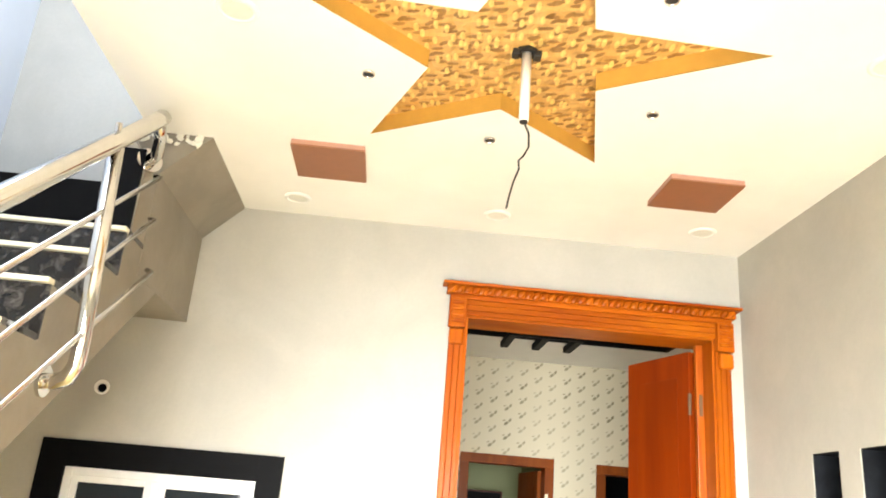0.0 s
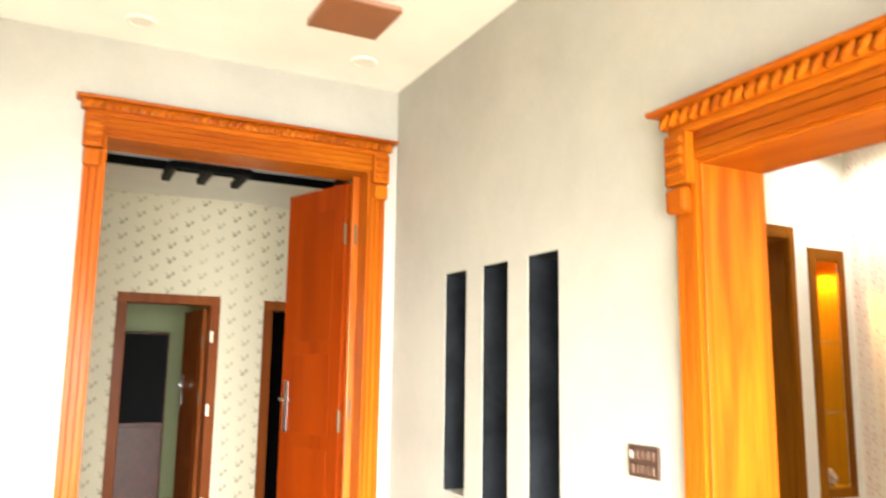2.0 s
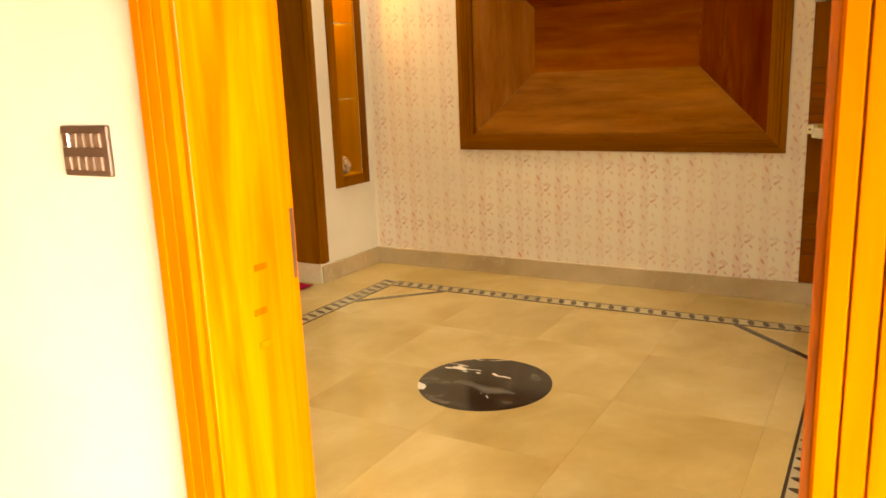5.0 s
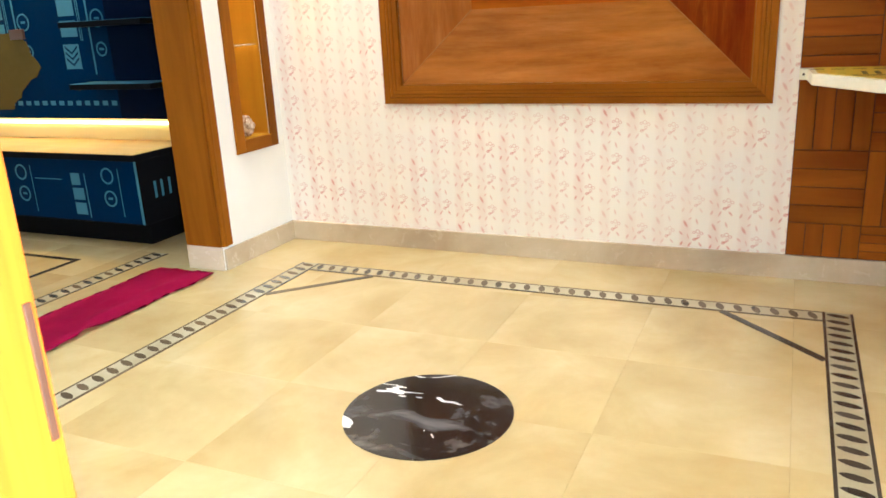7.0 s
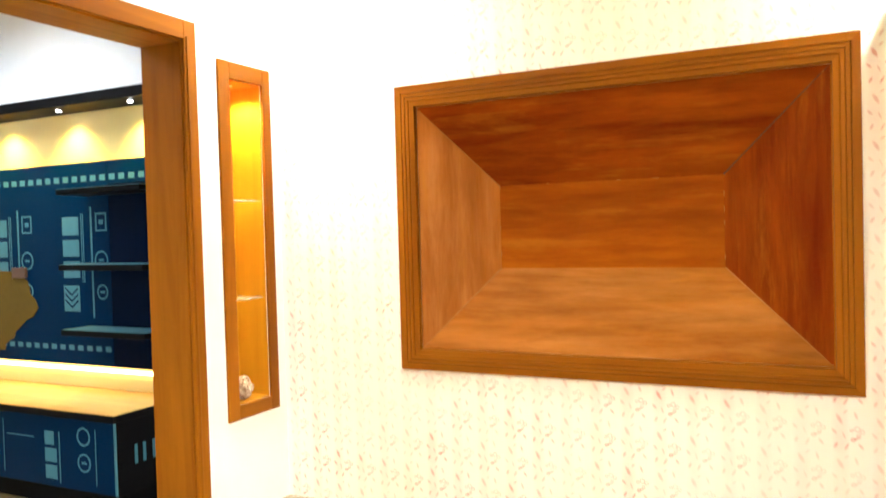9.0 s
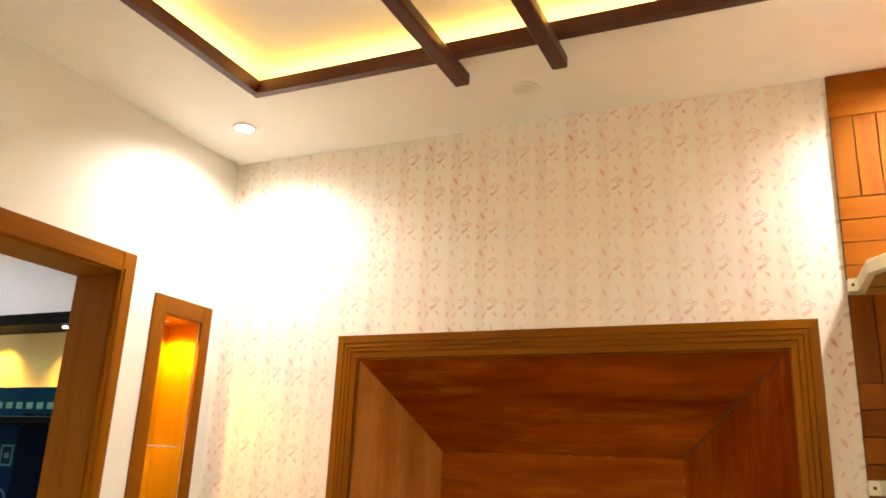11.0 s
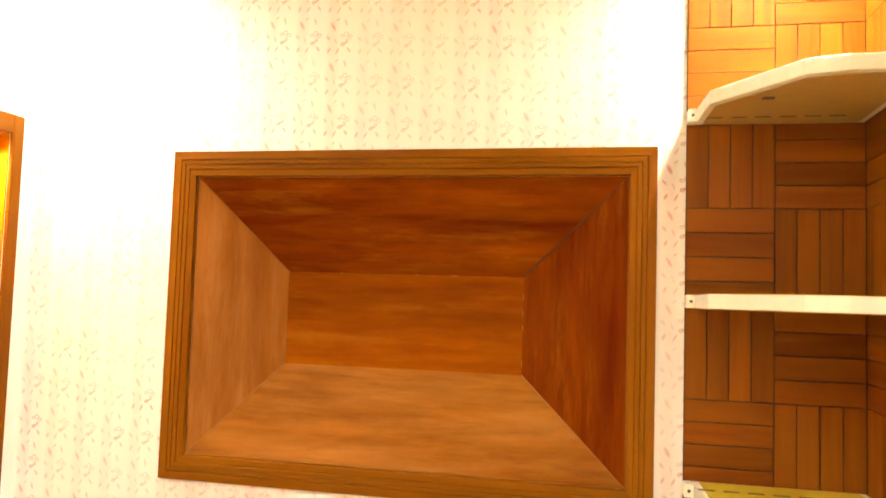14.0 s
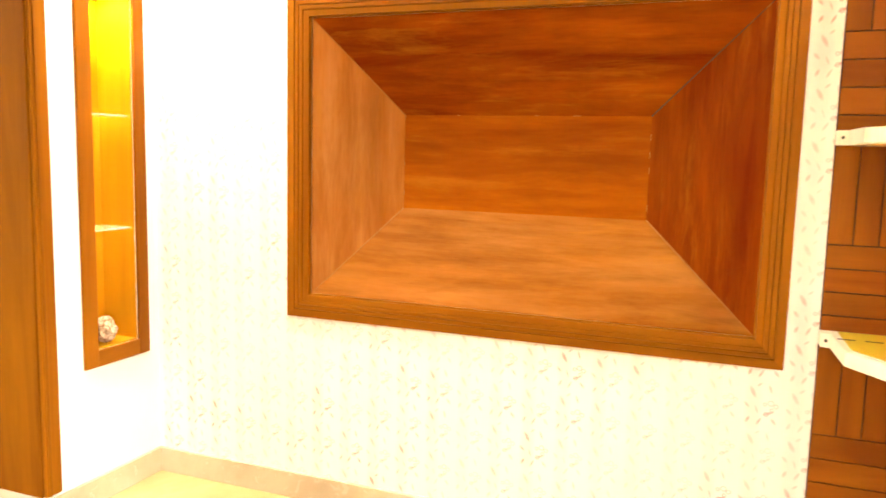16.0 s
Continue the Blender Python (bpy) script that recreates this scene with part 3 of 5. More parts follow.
structure("wall_south", wall("y", 0.2, AY0, AX0, AX1, 0, 3.7), M_PAPER, "wall behind the corner shelves", "wall")
structure("wall_lounge_east", wall("x", AX1 + 0.003, 6.1, 4.2, 8.2, 0, 3.7), M_WHITE, "plain white lounge wall", "wall")
structure("wall_lounge_north", wall("y", 8.0, 8.2, 3.1, AX1, 0, 3.7), M_WHITE, "plain white lounge wall", "wall")
structure("wall_lounge_west", wall("x", 2.95, 3.1, 4.355, 8.2, 0, 3.7), M_WHITE, "plain white partition wall", "wall")
K1, K2 = (0.625, 1.50, 2.165), (1.90, 2.76, 2.15)
structure("wall_back_north", wall("y", 7.35, 7.5, -1.2, 2.95, 0, 3.4, [(K1[0], K1[1], 0, K1[2]), (K2[0], K2[1], 0, K2[2])]), M_PAPER_BACK, "cream wallpaper with scattered grey-green leaves", "wall")
structure("wall_back_west", wall("x", -1.2, -1.0, 4.39, 7.35, 0, 3.4), M_CREAM, "cream wall of the back room", "wall")
structure("wall_far_north", wall("y", 10.0, 10.2, -1.0, 3.1, 0, 3.2), M_GREEN, "green wall of a dim bedroom", "wall")
structure("wall_far_partition", wall("x", 1.66, 1.78, 7.5, 10.0, 0, 3.2), M_GREEN, "green partition wall in the dim bedroom", "wall")
structure("wall_far_west", wall("x", -1.2, -1.0, 7.5, 10.2, 0, 3.2), M_GREEN, "green side wall in the dim bedroom", "wall")
structure("ceiling_far", box(-1.2, 3.1, 7.5, 10.2, 2.95, 3.1), M_CEIL, "white ceiling of the dim bedroom", "ceiling")
structure("wall_far_east", wall("x", 2.95, 3.1, 8.2, 10.2, 0, 3.4), M_GREEN, "side wall of the dim bedroom", "wall")
structure("ceiling_lounge", box(3.1, AX1, 4.355, 8.0, 3.3, 3.5), M_CEIL, "flat white lounge ceiling", "ceiling")


def star_points(z, cx=0.27, cy=2.40, big=0.856, small=0.332, phase=-15):
    return [(cx + r * math.cos(a), cy + r * math.sin(a), z) for k in range(10) for r, a in [(small if k % 2 else big, radians(phase + 36 * k))]]


def hall_ceiling():
    bm = bmesh.new()
    rim = [bm.verts.new(p) for p in ((-1.265, -3.0, HZ), (HX, -3.0, HZ), (HX, HY, HZ), (-1.0, HY, HZ), (-1.0, 3.27, HZ), (-1.265, 3.27, HZ))]
    hole = [bm.verts.new(p) for p in star_points(HZ)]
    es = [bm.edges.new((r[i], r[(i + 1) % len(r)])) for r in (rim, hole) for i in range(len(r))]
    bmesh.ops.triangle_fill(bm, use_beauty=True, use_dissolve=False, edges=es)
    inside = [f for f in bm.faces if (f.calc_center_median().xy - Vector((0.27, 2.40))).length < 0.2]
    bmesh.ops.delete(bm, geom=inside, context="FACES_ONLY")
    box(-1.265, HX, -3.0, HY, HZ + 0.12, HZ + 0.3, 0, bm)
    box(-1.265, -1.15, -3.0, 3.27, HZ + 0.002, HZ + 0.12, 0, bm)
    return bm


structure("ceiling_hall", hall_ceiling(), M_CEIL, "white hall ceiling with a sunken star", "ceiling")
star = thing("ceiling_star", (0.27, 2.40, HZ), "five-pointed star sunk in the ceiling, embossed gilt paper", "ceiling decoration")
_bm = bmesh.new()
_lo, _hi = [_bm.verts.new(p) for p in star_points(HZ + 0.001)], [_bm.verts.new(p) for p in star_points(HZ + 0.075)]
for _i in range(10):
    _bm.faces.new((_lo[_i], _lo[(_i + 1) % 10], _hi[(_i + 1) % 10], _hi[_i]))
part("edge_band", _bm, M_GOLD_EDGE, star, "plain ochre edge")
_bm = bmesh.new()
_vs = [_bm.verts.new(p) for p in star_points(HZ + 0.075, big=0.87, small=0.34)]
_top = [_bm.verts.new((v.co.x, v.co.y, v.co.z + 0.02)) for v in _vs]
_c, _d = _bm.verts.new((0.27, 2.40, HZ + 0.075)), _bm.verts.new((0.27, 2.40, HZ + 0.095))
for _i in range(10):
    _j = (_i + 1) % 10
    _bm.faces.new((_vs[_i], _vs[_j], _c))
    _bm.faces.new((_top[_j], _top[_i], _d))
    _bm.faces.new((_vs[_i], _vs[_j], _top[_j], _top[_i]))
part("gilt_sheet", _bm, M_GOLD, star, "embossed gilt paper")

# ceiling of the panelled room: a lit cove behind a dark timber rim
CV = (2.76, 5.04, 1.09, 3.44)


def ring(bm, outer, inner, z0, z1):
    x0, x1, y0, y1 = outer
    a0, a1, b0, b1 = inner
    box(x0, a0, y0, y1, z0, z1, 0, bm)
    box(a1, x1, y0, y1, z0, z1, 0, bm)
    box(a0, a1, y0, b0, z0, z1, 0, bm)
    box(a0, a1, b1, y1, z0, z1, 0, bm)
    return bm


def cove_ceiling(outer, hole, z, rise=0.11, back=0.13):
    bm = ring(bmesh.new(), outer, hole, z, z + 0.035)
    a0, a1, b0, b1 = hole
    wide = (a0 - back, a1 + back, b0 - back, b1 + back)
    ring(bm, outer, wide, z + 0.035, z + rise)
    box(*outer, z + rise, z + rise + 0.1, 0, bm)
    return bm


structure("ceiling_room", cove_ceiling((AX0, AX1, AY0, AY1), CV, AZ), M_CEIL, "white ceiling with a lit rectangular cove", "ceiling")
BV = (-0.1, 2.2, 5.2, 6.3)
structure("ceiling_back", cove_ceiling((-1.0, 2.95, 4.355, 7.35), BV, 3.06), M_CEIL, "white back room ceiling with a dark-rimmed cove", "ceiling")


def cove_trim(hole, z, beams, axis, led, paint_over=None):
    a0, a1, b0, b1 = hole
    t = thing("cove_trim", ((a0 + a1) / 2, (b0 + b1) / 2, z), "dark brown timber rim and cross beams under a ceiling cove", "ceiling trim")
    w, h = 0.045, 0.05
    for q in ((a0 - w / 2, a0 + w / 2, b0 - w / 2, b1 + w / 2), (a1 - w / 2, a1 + w / 2, b0 - w / 2, b1 + w / 2)):
        part("rim_board", box(*q, z - h + 0.03, z + 0.045, 0.005), paint_over or M_BEAM, t)
    for q in ((a0 + w / 2, a1 - w / 2, b0 - w / 2, b0 + w / 2), (a0 + w / 2, a1 - w / 2, b1 - w / 2, b1 + w / 2)):
        part("rim_board", box(*q, z - h + 0.03, z + 0.045, 0.005), paint_over or M_BEAM_X, t)
    for c in beams:
        if axis == "x":
            part("cross_beam", box(a0 - 0.14, a1 + 0.14, c - 0.033, c + 0.033, z - 0.075, z - 0.021, 0.008), M_BEAM_X, t)
        else:
            part("beam_end", box(c - 0.033, c + 0.033, b1 - 0.3, b1 + 0.16, z - 0.075, z - 0.021, 0.008), paint_over or M_BEAM, t)
    if axis == "y":
        part("cross_bar", box(beams[0] - 0.033, beams[-1] + 0.033, b1 - 0.34, b1 - 0.3, z - 0.075, z - 0.021, 0.008), paint_over or M_BEAM_X, t)
    if led:
        s = thing("led_strip", ((a0 + a1) / 2, (b0 + b1) / 2, z + 0.04), "warm glowing strip light hidden in the ceiling cove", "strip light")
        for q in ((a0 - 0.06, a0 - 0.045, b0, b1), (a1 + 0.045, a1 + 0.06, b0, b1), (a0, a1, b0 - 0.06, b0 - 0.045), (a0, a1, b1 + 0.045, b1 + 0.06)):
            part("strip", box(*q, z + 0.037, z + 0.05), M_LED, s)
    return t


cove_trim(CV, AZ, (2.48, 2.06), "x", True)
cove_trim(BV, 3.06, (0.85, 1.12, 1.39), "y", False, M_BLACK)

# skirtings of polished marble
def skirting(name, boxes):
    bm = bmesh.new()
    for b in boxes:
        box(*b, 0.003, bm)
    structure(name, bm, M_SKIRT, "low polished beige marble skirting", "baseboard")


skirting("baseboard_room", [(AX1 - 0.016, AX1, AY0 + 0.016, AY1 - 0.016, 0, 0.125), (5.034, AX1, AY1 - 0.016, AY1, 0, 0.125), (AX0, 3.49, AY1 - 0.016, AY1, 0, 0.125),
                            (AX0, AX1, AY0, AY0 + 0.016, 0, 0.125), (AX0, AX0 + 0.016, D2[1], AY1 - 0.016, 0, 0.125)])
skirting("baseboard_opening", [(5.014, 5.03, AY1, 4.36, 0, 0.142), (3.55, 3.566, AY1, 4.36, 0, 0.142)])
skirting("baseboard_back", [(K1[1], K2[0], 7.335, 7.35, 0, 0.12), (-1.0, K1[0], 7.335, 7.35, 0, 0.12)])
skirting("baseboard_lounge", [(AX1 - 0.013, AX1 + 0.003, 4.36, 8.0, 0, 0.12)])


# doorways ----------------------------------------------------------------------------
def casing_profile(w, d):
    """Outline of a reeded board, w wide and d proud."""
    g = d * 0.78
    return [(0, 0), (0, d * 0.9), (w * 0.05, d), (w * 0.29, d), (w * 0.32, g), (w * 0.35, d), (w * 0.65, d), (w * 0.68, g), (w * 0.71, d), (w * 0.95, d), (w, d * 0.9), (w, 0)]


def carved_doorway(name, axis, face, side, u0, u1, top, back, label, corn_h, cap_h, mats):
    """A cased doorway with a carved cornice. axis: the wall's normal; face: the wall's surface; side: the way out of it."""
    mz, mu, mrev = mats
    w, d = 0.088, 0.032
    mid = (u0 + u1) / 2
    t = thing(name, (face, mid, 0) if axis == "x" else (mid, face, 0), label, "door frame", kind="structure")

    def q(u, n, z):
        return (face + side * n, u, z) if axis == "x" else (u, face + side * n, z)

    def ubox(a, b, n0, n1, z0, z1, bev=0.004):
        p, r = q(a, n0, z0), q(b, n1, z1)
        return box(min(p[0], r[0]), max(p[0], r[0]), min(p[1], r[1]), max(p[1], r[1]), z0, z1, bev)
    prof = casing_profile(w, d)
    for a, s in ((u0, -1), (u1, 1)):
        poly = [q(a + s * p, n, 0)[:2] for p, n in prof]
        part("side_casing", prism(poly, "z", 0, top), mz, t)
    bm = bmesh.new()
    lo = [bm.verts.new(q(u0 - w, n, top + p)) for p, n in prof]
    hi = [bm.verts.new(q(u1 + w, n, top + p)) for p, n in prof]
    bm.faces.new(lo)
    bm.faces.new(hi[::-1])
    for i in range(len(prof)):
        bm.faces.new((lo[i], lo[(i + 1) % len(prof)], hi[(i + 1) % len(prof)], hi[i]))
    part("head_casing", bm, mu, t)
    # cornice: two steps, a row of carved lobes, a top board
    zc = top + w
    e0, e1 = u0 - w, u1 + w
    cor = part("cornice", ubox(e0 - 0.01, e1 + 0.01, 0, 0.045, zc, zc + corn_h * 0.3), mu, t)
    part("top_board", ubox(e0 - 0.055, e1 + 0.055, 0, 0.098, zc + corn_h * 0.8, zc + corn_h, 0.006), mu, cor)
    part("cove_board", ubox(e0 - 0.03, e1 + 0.03, 0, 0.058, zc + corn_h * 0.3, zc + corn_h * 0.8), mu, cor)
    bm = bmesh.new()
    bmesh.ops.create_uvsphere(bm, u_segments=7, v_segments=5, radius=1)
    sc = Matrix.Diagonal((0.014, 0.017, corn_h * 0.36, 1)) if axis == "x" else Matrix.Diagonal((0.017, 0.014, corn_h * 0.36, 1))
    bmesh.ops.transform(bm, matrix=Matrix.Rotation(radians(42), 4, "X" if axis == "x" else "Y") @ sc, verts=bm.verts)
    me = bpy.data.meshes.new("lobe")
    bm.to_mesh(me)
    bm.free()
    me.materials.append(mu)
    n = int((e1 - e0 + 0.06) / 0.042)
    for k in range(n):
        ob = new("carved_lobe", me)
        ob.parent = cor
        ob.location = Vector(q(e0 - 0.02 + (k + 0.5) * (e1 - e0 + 0.04) / n, 0.064, zc + corn_h * 0.55)) - OFF[t]
    # corbels under the cornice's ends
    for a, b in ((e0 - 0.012, u0 - 0.004), (u1 + 0.004, e1 + 0.012)):
        cap = part("corbel", ubox(a, b, d - 0.004, d + 0.03, top - cap_h * 0.45, zc, 0.006), mz, t)
        part("scroll", ubox(a + 0.008, b - 0.008, d - 0.004, d + 0.04, top - cap_h, top - cap_h * 0.5, 0.014), mz, cap)
        for k in range(4):
            zz = top - cap_h * 0.3 + k * 0.034
            part("carved_leaf", ubox(a + 0.012, b - 0.012, d + 0.024, d + 0.042, zz, zz + 0.022, 0.008), mz, cap)
    # lining of the opening
    th = 0.012
    for a, b in ((u0, u0 + th), (u1 - th, u1)):
        part("jamb_lining", ubox(a, b, d * 0.6, -back, 0, top - th, 0.002), mrev, t)
    part("head_lining", ubox(u0, u1, d * 0.6, -back, top - th, top, 0.002), mu, t)
    return t


d2 = carved_doorway("door_2", "x", HX, -1, D2[0], D2[1], D2[2], 0.245, "orange varnished doorway with carved cornice and yellow lining", 0.085, 0.16, (M_ORANGE, M_ORANGE_Y, M_YELLOW))
# lock keep and fixing scars on the yellow lining
part("strike_plate", box(2.088, 2.097, D2[1] - 0.015, D2[1] - 0.0115, 0.98, 1.13, 0.001), M_SWITCH, d2, "thin dark strike plate")
for _z, _x in ((1.02, 1.99), (0.93, 1.98), (0.86, 1.985)):
    part("scar", box(_x - 0.018, _x + 0.018, D2[1] - 0.0145, D2[1] - 0.0115, _z, _z + 0.014, 0.001), M_ORANGE, d2, "worn fixing scar")
d1 = carved_doorway("door_1", "y", HY, -1, D1[0], D1[1], D1[2], 0.24, "orange varnished tall doorway with carved cornice and corbels", 0.085, 0.17, (M_ORANGE, M_ORANGE_X, M_ORANGE))


def door_leaf(name, hinge, angle, width, height, label, mat, hand=1, thick=0.04):
    """A panelled leaf that swings about hinge; the angle is its way in the plan."""
    t = thing(name, hinge, label, "door")
    rot = pose(0, 0, 0, 0, 0, angle)

    def lp(nm, bm, m, lab=""):
        bmesh.ops.transform(bm, matrix=Matrix.Translation(hinge) @ rot, verts=bm.verts)
        return part(nm, bm, m, t, lab)
    z0 = 0.01
    lp("leaf_board", box(0, width, -thick / 2, thick / 2, z0, height, 0.003), mat)
    for a, b in ((0.14, 0.62), (0.7, 1.08), (1.16, 1.62), (1.7, height - 0.14)):
        for s in (-1, 1):
            y0, y1 = sorted((s * thick / 2, s * (thick / 2 + 0.003)))
            lp("raised_panel", box(0.1, width - 0.1, y0, y1, a, b, 0.0014), mat)
    for s in (-1, 1):
        y0, y1 = sorted((s * thick / 2, s * (thick / 2 + 0.006)))
        lp("lock_plate", box(width - 0.075, width - 0.035, y0, y1, 1.16, 1.46, 0.002), M_CHROME, "chrome lock plate")
        bm = pipe([(width - 0.055, s * thick / 2, 1.35), (width - 0.055, s * (thick / 2 + 0.045), 1.35), (width - 0.17, s * (thick / 2 + 0.05), 1.35)], 0.008)
        lp("lever_handle", bm, M_CHROME, "chrome lever handle")
    for z in (0.3, 1.25, height - 0.3):
        lp("hinge", tube((-0.005, thick / 2 * hand, z - 0.06), (-0.005, thick / 2 * hand, z + 0.06), 0.01, 10), M_HINGE, "steel hinge")
    return t


part("rebate_strip", box(1.636, 1.6775, 4.262, 4.298, 0, 2.642, 0.003), M_YELLOW, d1, "yellow varnished rebate strip")
for _z in (0.5, 1.32, 2.3):
    part("hinge_plate", box(1.648, 1.668, 4.2585, 4.2618, _z - 0.06, _z + 0.06, 0.001), M_HINGE, d1, "dull steel hinge plate")

door_leaf("door_leaf", (1.63, 4.318, 0), 108, 0.58, 2.61, "red-brown varnished door leaf standing open inward", M_LEAF)


def plain_frame(name, u0, u1, top, y, depth, w, label, mat):
    t = thing(name, ((u0 + u1) / 2, y, 0), label, "door frame", kind="structure")
    part("side_post", box(u0, u0 + w, y - 0.02, y + depth, 0, top - w, 0.004), mat, t)
    part("side_post", box(u1 - w, u1, y - 0.02, y + depth, 0, top - w, 0.004), mat, t)
    part("head", box(u0, u1, y - 0.02, y + depth, top - w, top, 0.004), mat, t)
    return t


plain_frame("door_3", *K1, 7.35, 0.16, 0.085, "brown wooden door frame in the back room", M_BROWN)
plain_frame("door_4", *K2, 7.35, 0.16, 0.085, "brown wooden door frame in the back room", M_BROWN)
door_leaf("door_leaf", (1.40, 7.50, 0), 95, 0.70, 2.06, "brown bedroom door leaf standing wide open", M_BROWN)

for _z in (0.35, 1.15, 1.8):
    part("hinge_plate", box(1.42, 1.45, 7.325, 7.3295, _z - 0.05, _z + 0.05, 0.001), M_SHELF, bpy.data.objects["door_3"], "pale hinge plate")

# cased opening between the room and the lounge
ko = thing("door_5", (4.3, AY1, 0), "brown wooden lining and casing of a wide opening", "door frame", kind="structure")
for _a, _b in ((KO[1] - 0.006, KO[1] + 0.074), (KO[0] - 0.074, KO[0] + 0.006)):
    part("side_casing", box(_a, _b, AY1 - 0.018, AY1 + 0.001, 0.143, KO[2] + 0.09, 0.004), M_TEAK_Z, ko)
    part("edge_bead", box(_a + 0.012 if _a > 4 else _b - 0.024, _a + 0.024 if _a > 4 else _b - 0.012, AY1 - 0.024, AY1 - 0.017, 0.143, KO[2] + 0.01, 0.002), M_TEAK_Z, ko)
part("head_casing", box(KO[0] + 0.006, KO[1] - 0.006, AY1 - 0.018, AY1 + 0.001, KO[2] - 0.006, KO[2] + 0.09, 0.004), M_TEAK_X, ko)
part("jamb_lining", box(KO[1] - 0.016, KO[1], AY1 + 0.002, 4.357, 0.143, KO[2], 0.002), M_TEAK_Z, ko)
part("jamb_lining", box(KO[0], KO[0] + 0.016, AY1 + 0.002, 4.357, 0.143, KO[2], 0.002), M_TEAK_Z, ko)
part("head_lining", box(KO[0] + 0.016, KO[1] - 0.016, AY1 + 0.002, 4.357, KO[2] - 0.016, KO[2], 0.002), M_TEAK_X, ko)

# hall ----------------------------------------------------------------------------------
def slot_niche(a, b):
    t = thing("wall_niche", (HX, (a + b) / 2, SLOT_Z[0]), "tall narrow grey slot in the plaster wall, its shade painted in", "wall niche", "slots in the hall wall")
    z0, z1 = SLOT_Z
    k, dep = 0.004, 0.16
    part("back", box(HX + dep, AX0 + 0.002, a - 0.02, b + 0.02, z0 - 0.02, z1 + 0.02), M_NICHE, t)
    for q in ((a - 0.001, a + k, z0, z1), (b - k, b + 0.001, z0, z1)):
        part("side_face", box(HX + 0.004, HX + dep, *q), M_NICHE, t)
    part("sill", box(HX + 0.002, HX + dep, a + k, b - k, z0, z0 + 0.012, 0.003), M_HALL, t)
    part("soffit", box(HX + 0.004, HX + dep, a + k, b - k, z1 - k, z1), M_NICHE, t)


for _a, _b in SLOTS:
    slot_niche(_a, _b)

sw = thing("switch_board", (HX, 2.08, 1.268), "brown plastic switch board with two rows of rockers", "light switch")
part("plate", box(HX - 0.012, HX, 2.01, 2.15, 1.218, 1.318, 0.004), M_SWITCH, sw)
for _r in range(2):
    for _k in range(5):
        _y = 2.128 - _k * 0.0235
        part("rocker", box(HX - 0.018, HX - 0.011, _y - 0.009, _y + 0.009, 1.275 - _r * 0.045, 1.303 - _r * 0.045, 0.002), M_CHROME if _k + _r == 0 else M_SWITCH_L, sw)

# window with a black granite surround
wn = thing("window_1", (-1.17, HY, WIN[2]), "white aluminium sliding window in a black granite surround", "window", kind="structure")
_o = (-1.777, -0.574, 0.68, 1.83)
for _q in ((_o[0], WIN[0] + 0.01, _o[2], _o[3]), (WIN[1] - 0.01, _o[1], _o[2], _o[3]), (WIN[0] + 0.01, WIN[1] - 0.01, WIN[3] - 0.01, _o[3]), (WIN[0] + 0.01, WIN[1] - 0.01, _o[2], WIN[2] + 0.01)):
    part("granite_band", box(_q[0], _q[1], HY - 0.02, HY + 0.001, _q[2], _q[3], 0.0008), M_GRANITE, wn)
for _q in ((WIN[0], WIN[0] + 0.045, WIN[2], WIN[3]), (WIN[1] - 0.045, WIN[1], WIN[2], WIN[3]), (WIN[0] + 0.045, WIN[1] - 0.045, WIN[3] - 0.05, WIN[3]), (WIN[0] + 0.045, WIN[1] - 0.045, WIN[2], WIN[2] + 0.05), (-1.22, -1.175, WIN[2] + 0.05, WIN[3] - 0.05)):
    part("window_frame", box(_q[0], _q[1], HY + 0.01, HY + 0.07, _q[2], _q[3], 0.004), M_ALU, wn)
for _a, _b in ((WIN[0] + 0.045, -1.22), (-1.175, WIN[1] - 0.045)):
    for _q in ((_a, _a + 0.03, WIN[2] + 0.05, WIN[3] - 0.05), (_b - 0.03, _b, WIN[2] + 0.05, WIN[3] - 0.05), (_a + 0.03, _b - 0.03, WIN[3] - 0.08, WIN[3] - 0.05), (_a + 0.03, _b - 0.03, WIN[2] + 0.05, WIN[2] + 0.08)):
        part("sash", box(_q[0], _q[1], HY + 0.02, HY + 0.05, _q[2], _q[3], 0.003), M_ALU, wn)
    part("pane", box(_a + 0.03, _b - 0.03, HY + 0.033, HY + 0.038, WIN[2] + 0.08, WIN[3] - 0.08), M_GLASSY, wn)

# open conduit hole in the plaster
cd = thing("conduit_box", (-1.55, HY, 2.10), "round white conduit mouth set in the plaster", "conduit")
part("collar", tube((-1.55, HY - 0.012, 2.10), (-1.55, HY, 2.10), 0.038, 20), M_PLASTIC, cd)
part("mouth", tube((-1.545, HY - 0.016, 2.095), (-1.545, HY - 0.008, 2.095), 0.022, 16), M_BLACK, cd)

# front glazing, unseen and assumed, round the daylight lamps
fg = thing("window_2", (-0.2, -1.6, 0.15), "assumed unseen glazed front of white aluminium", "window", kind="structure")
for _x in (-2.0, -0.8, 0.4, 1.55):
    part("mullion", box(_x, _x + 0.05, -1.72, -1.66, 0.15, 2.25, 0.004), M_ALU, fg)

# stairs: a flight against the wall up to a landing
ST_X0, ST_X1 = -2.4, -1.193
st = thing("staircase", (-1.8, 1.4, 0), "plastered concrete stairs with dark marble risers and white nosings", "staircase")
RISE, GO = 0.1855, 0.27
_N = 15
_nose = lambda k: (3.06 + (k - 14) * GO, 14 * RISE + (k - 14) * RISE)
_poly = [(_nose(1)[0], 0.0)]
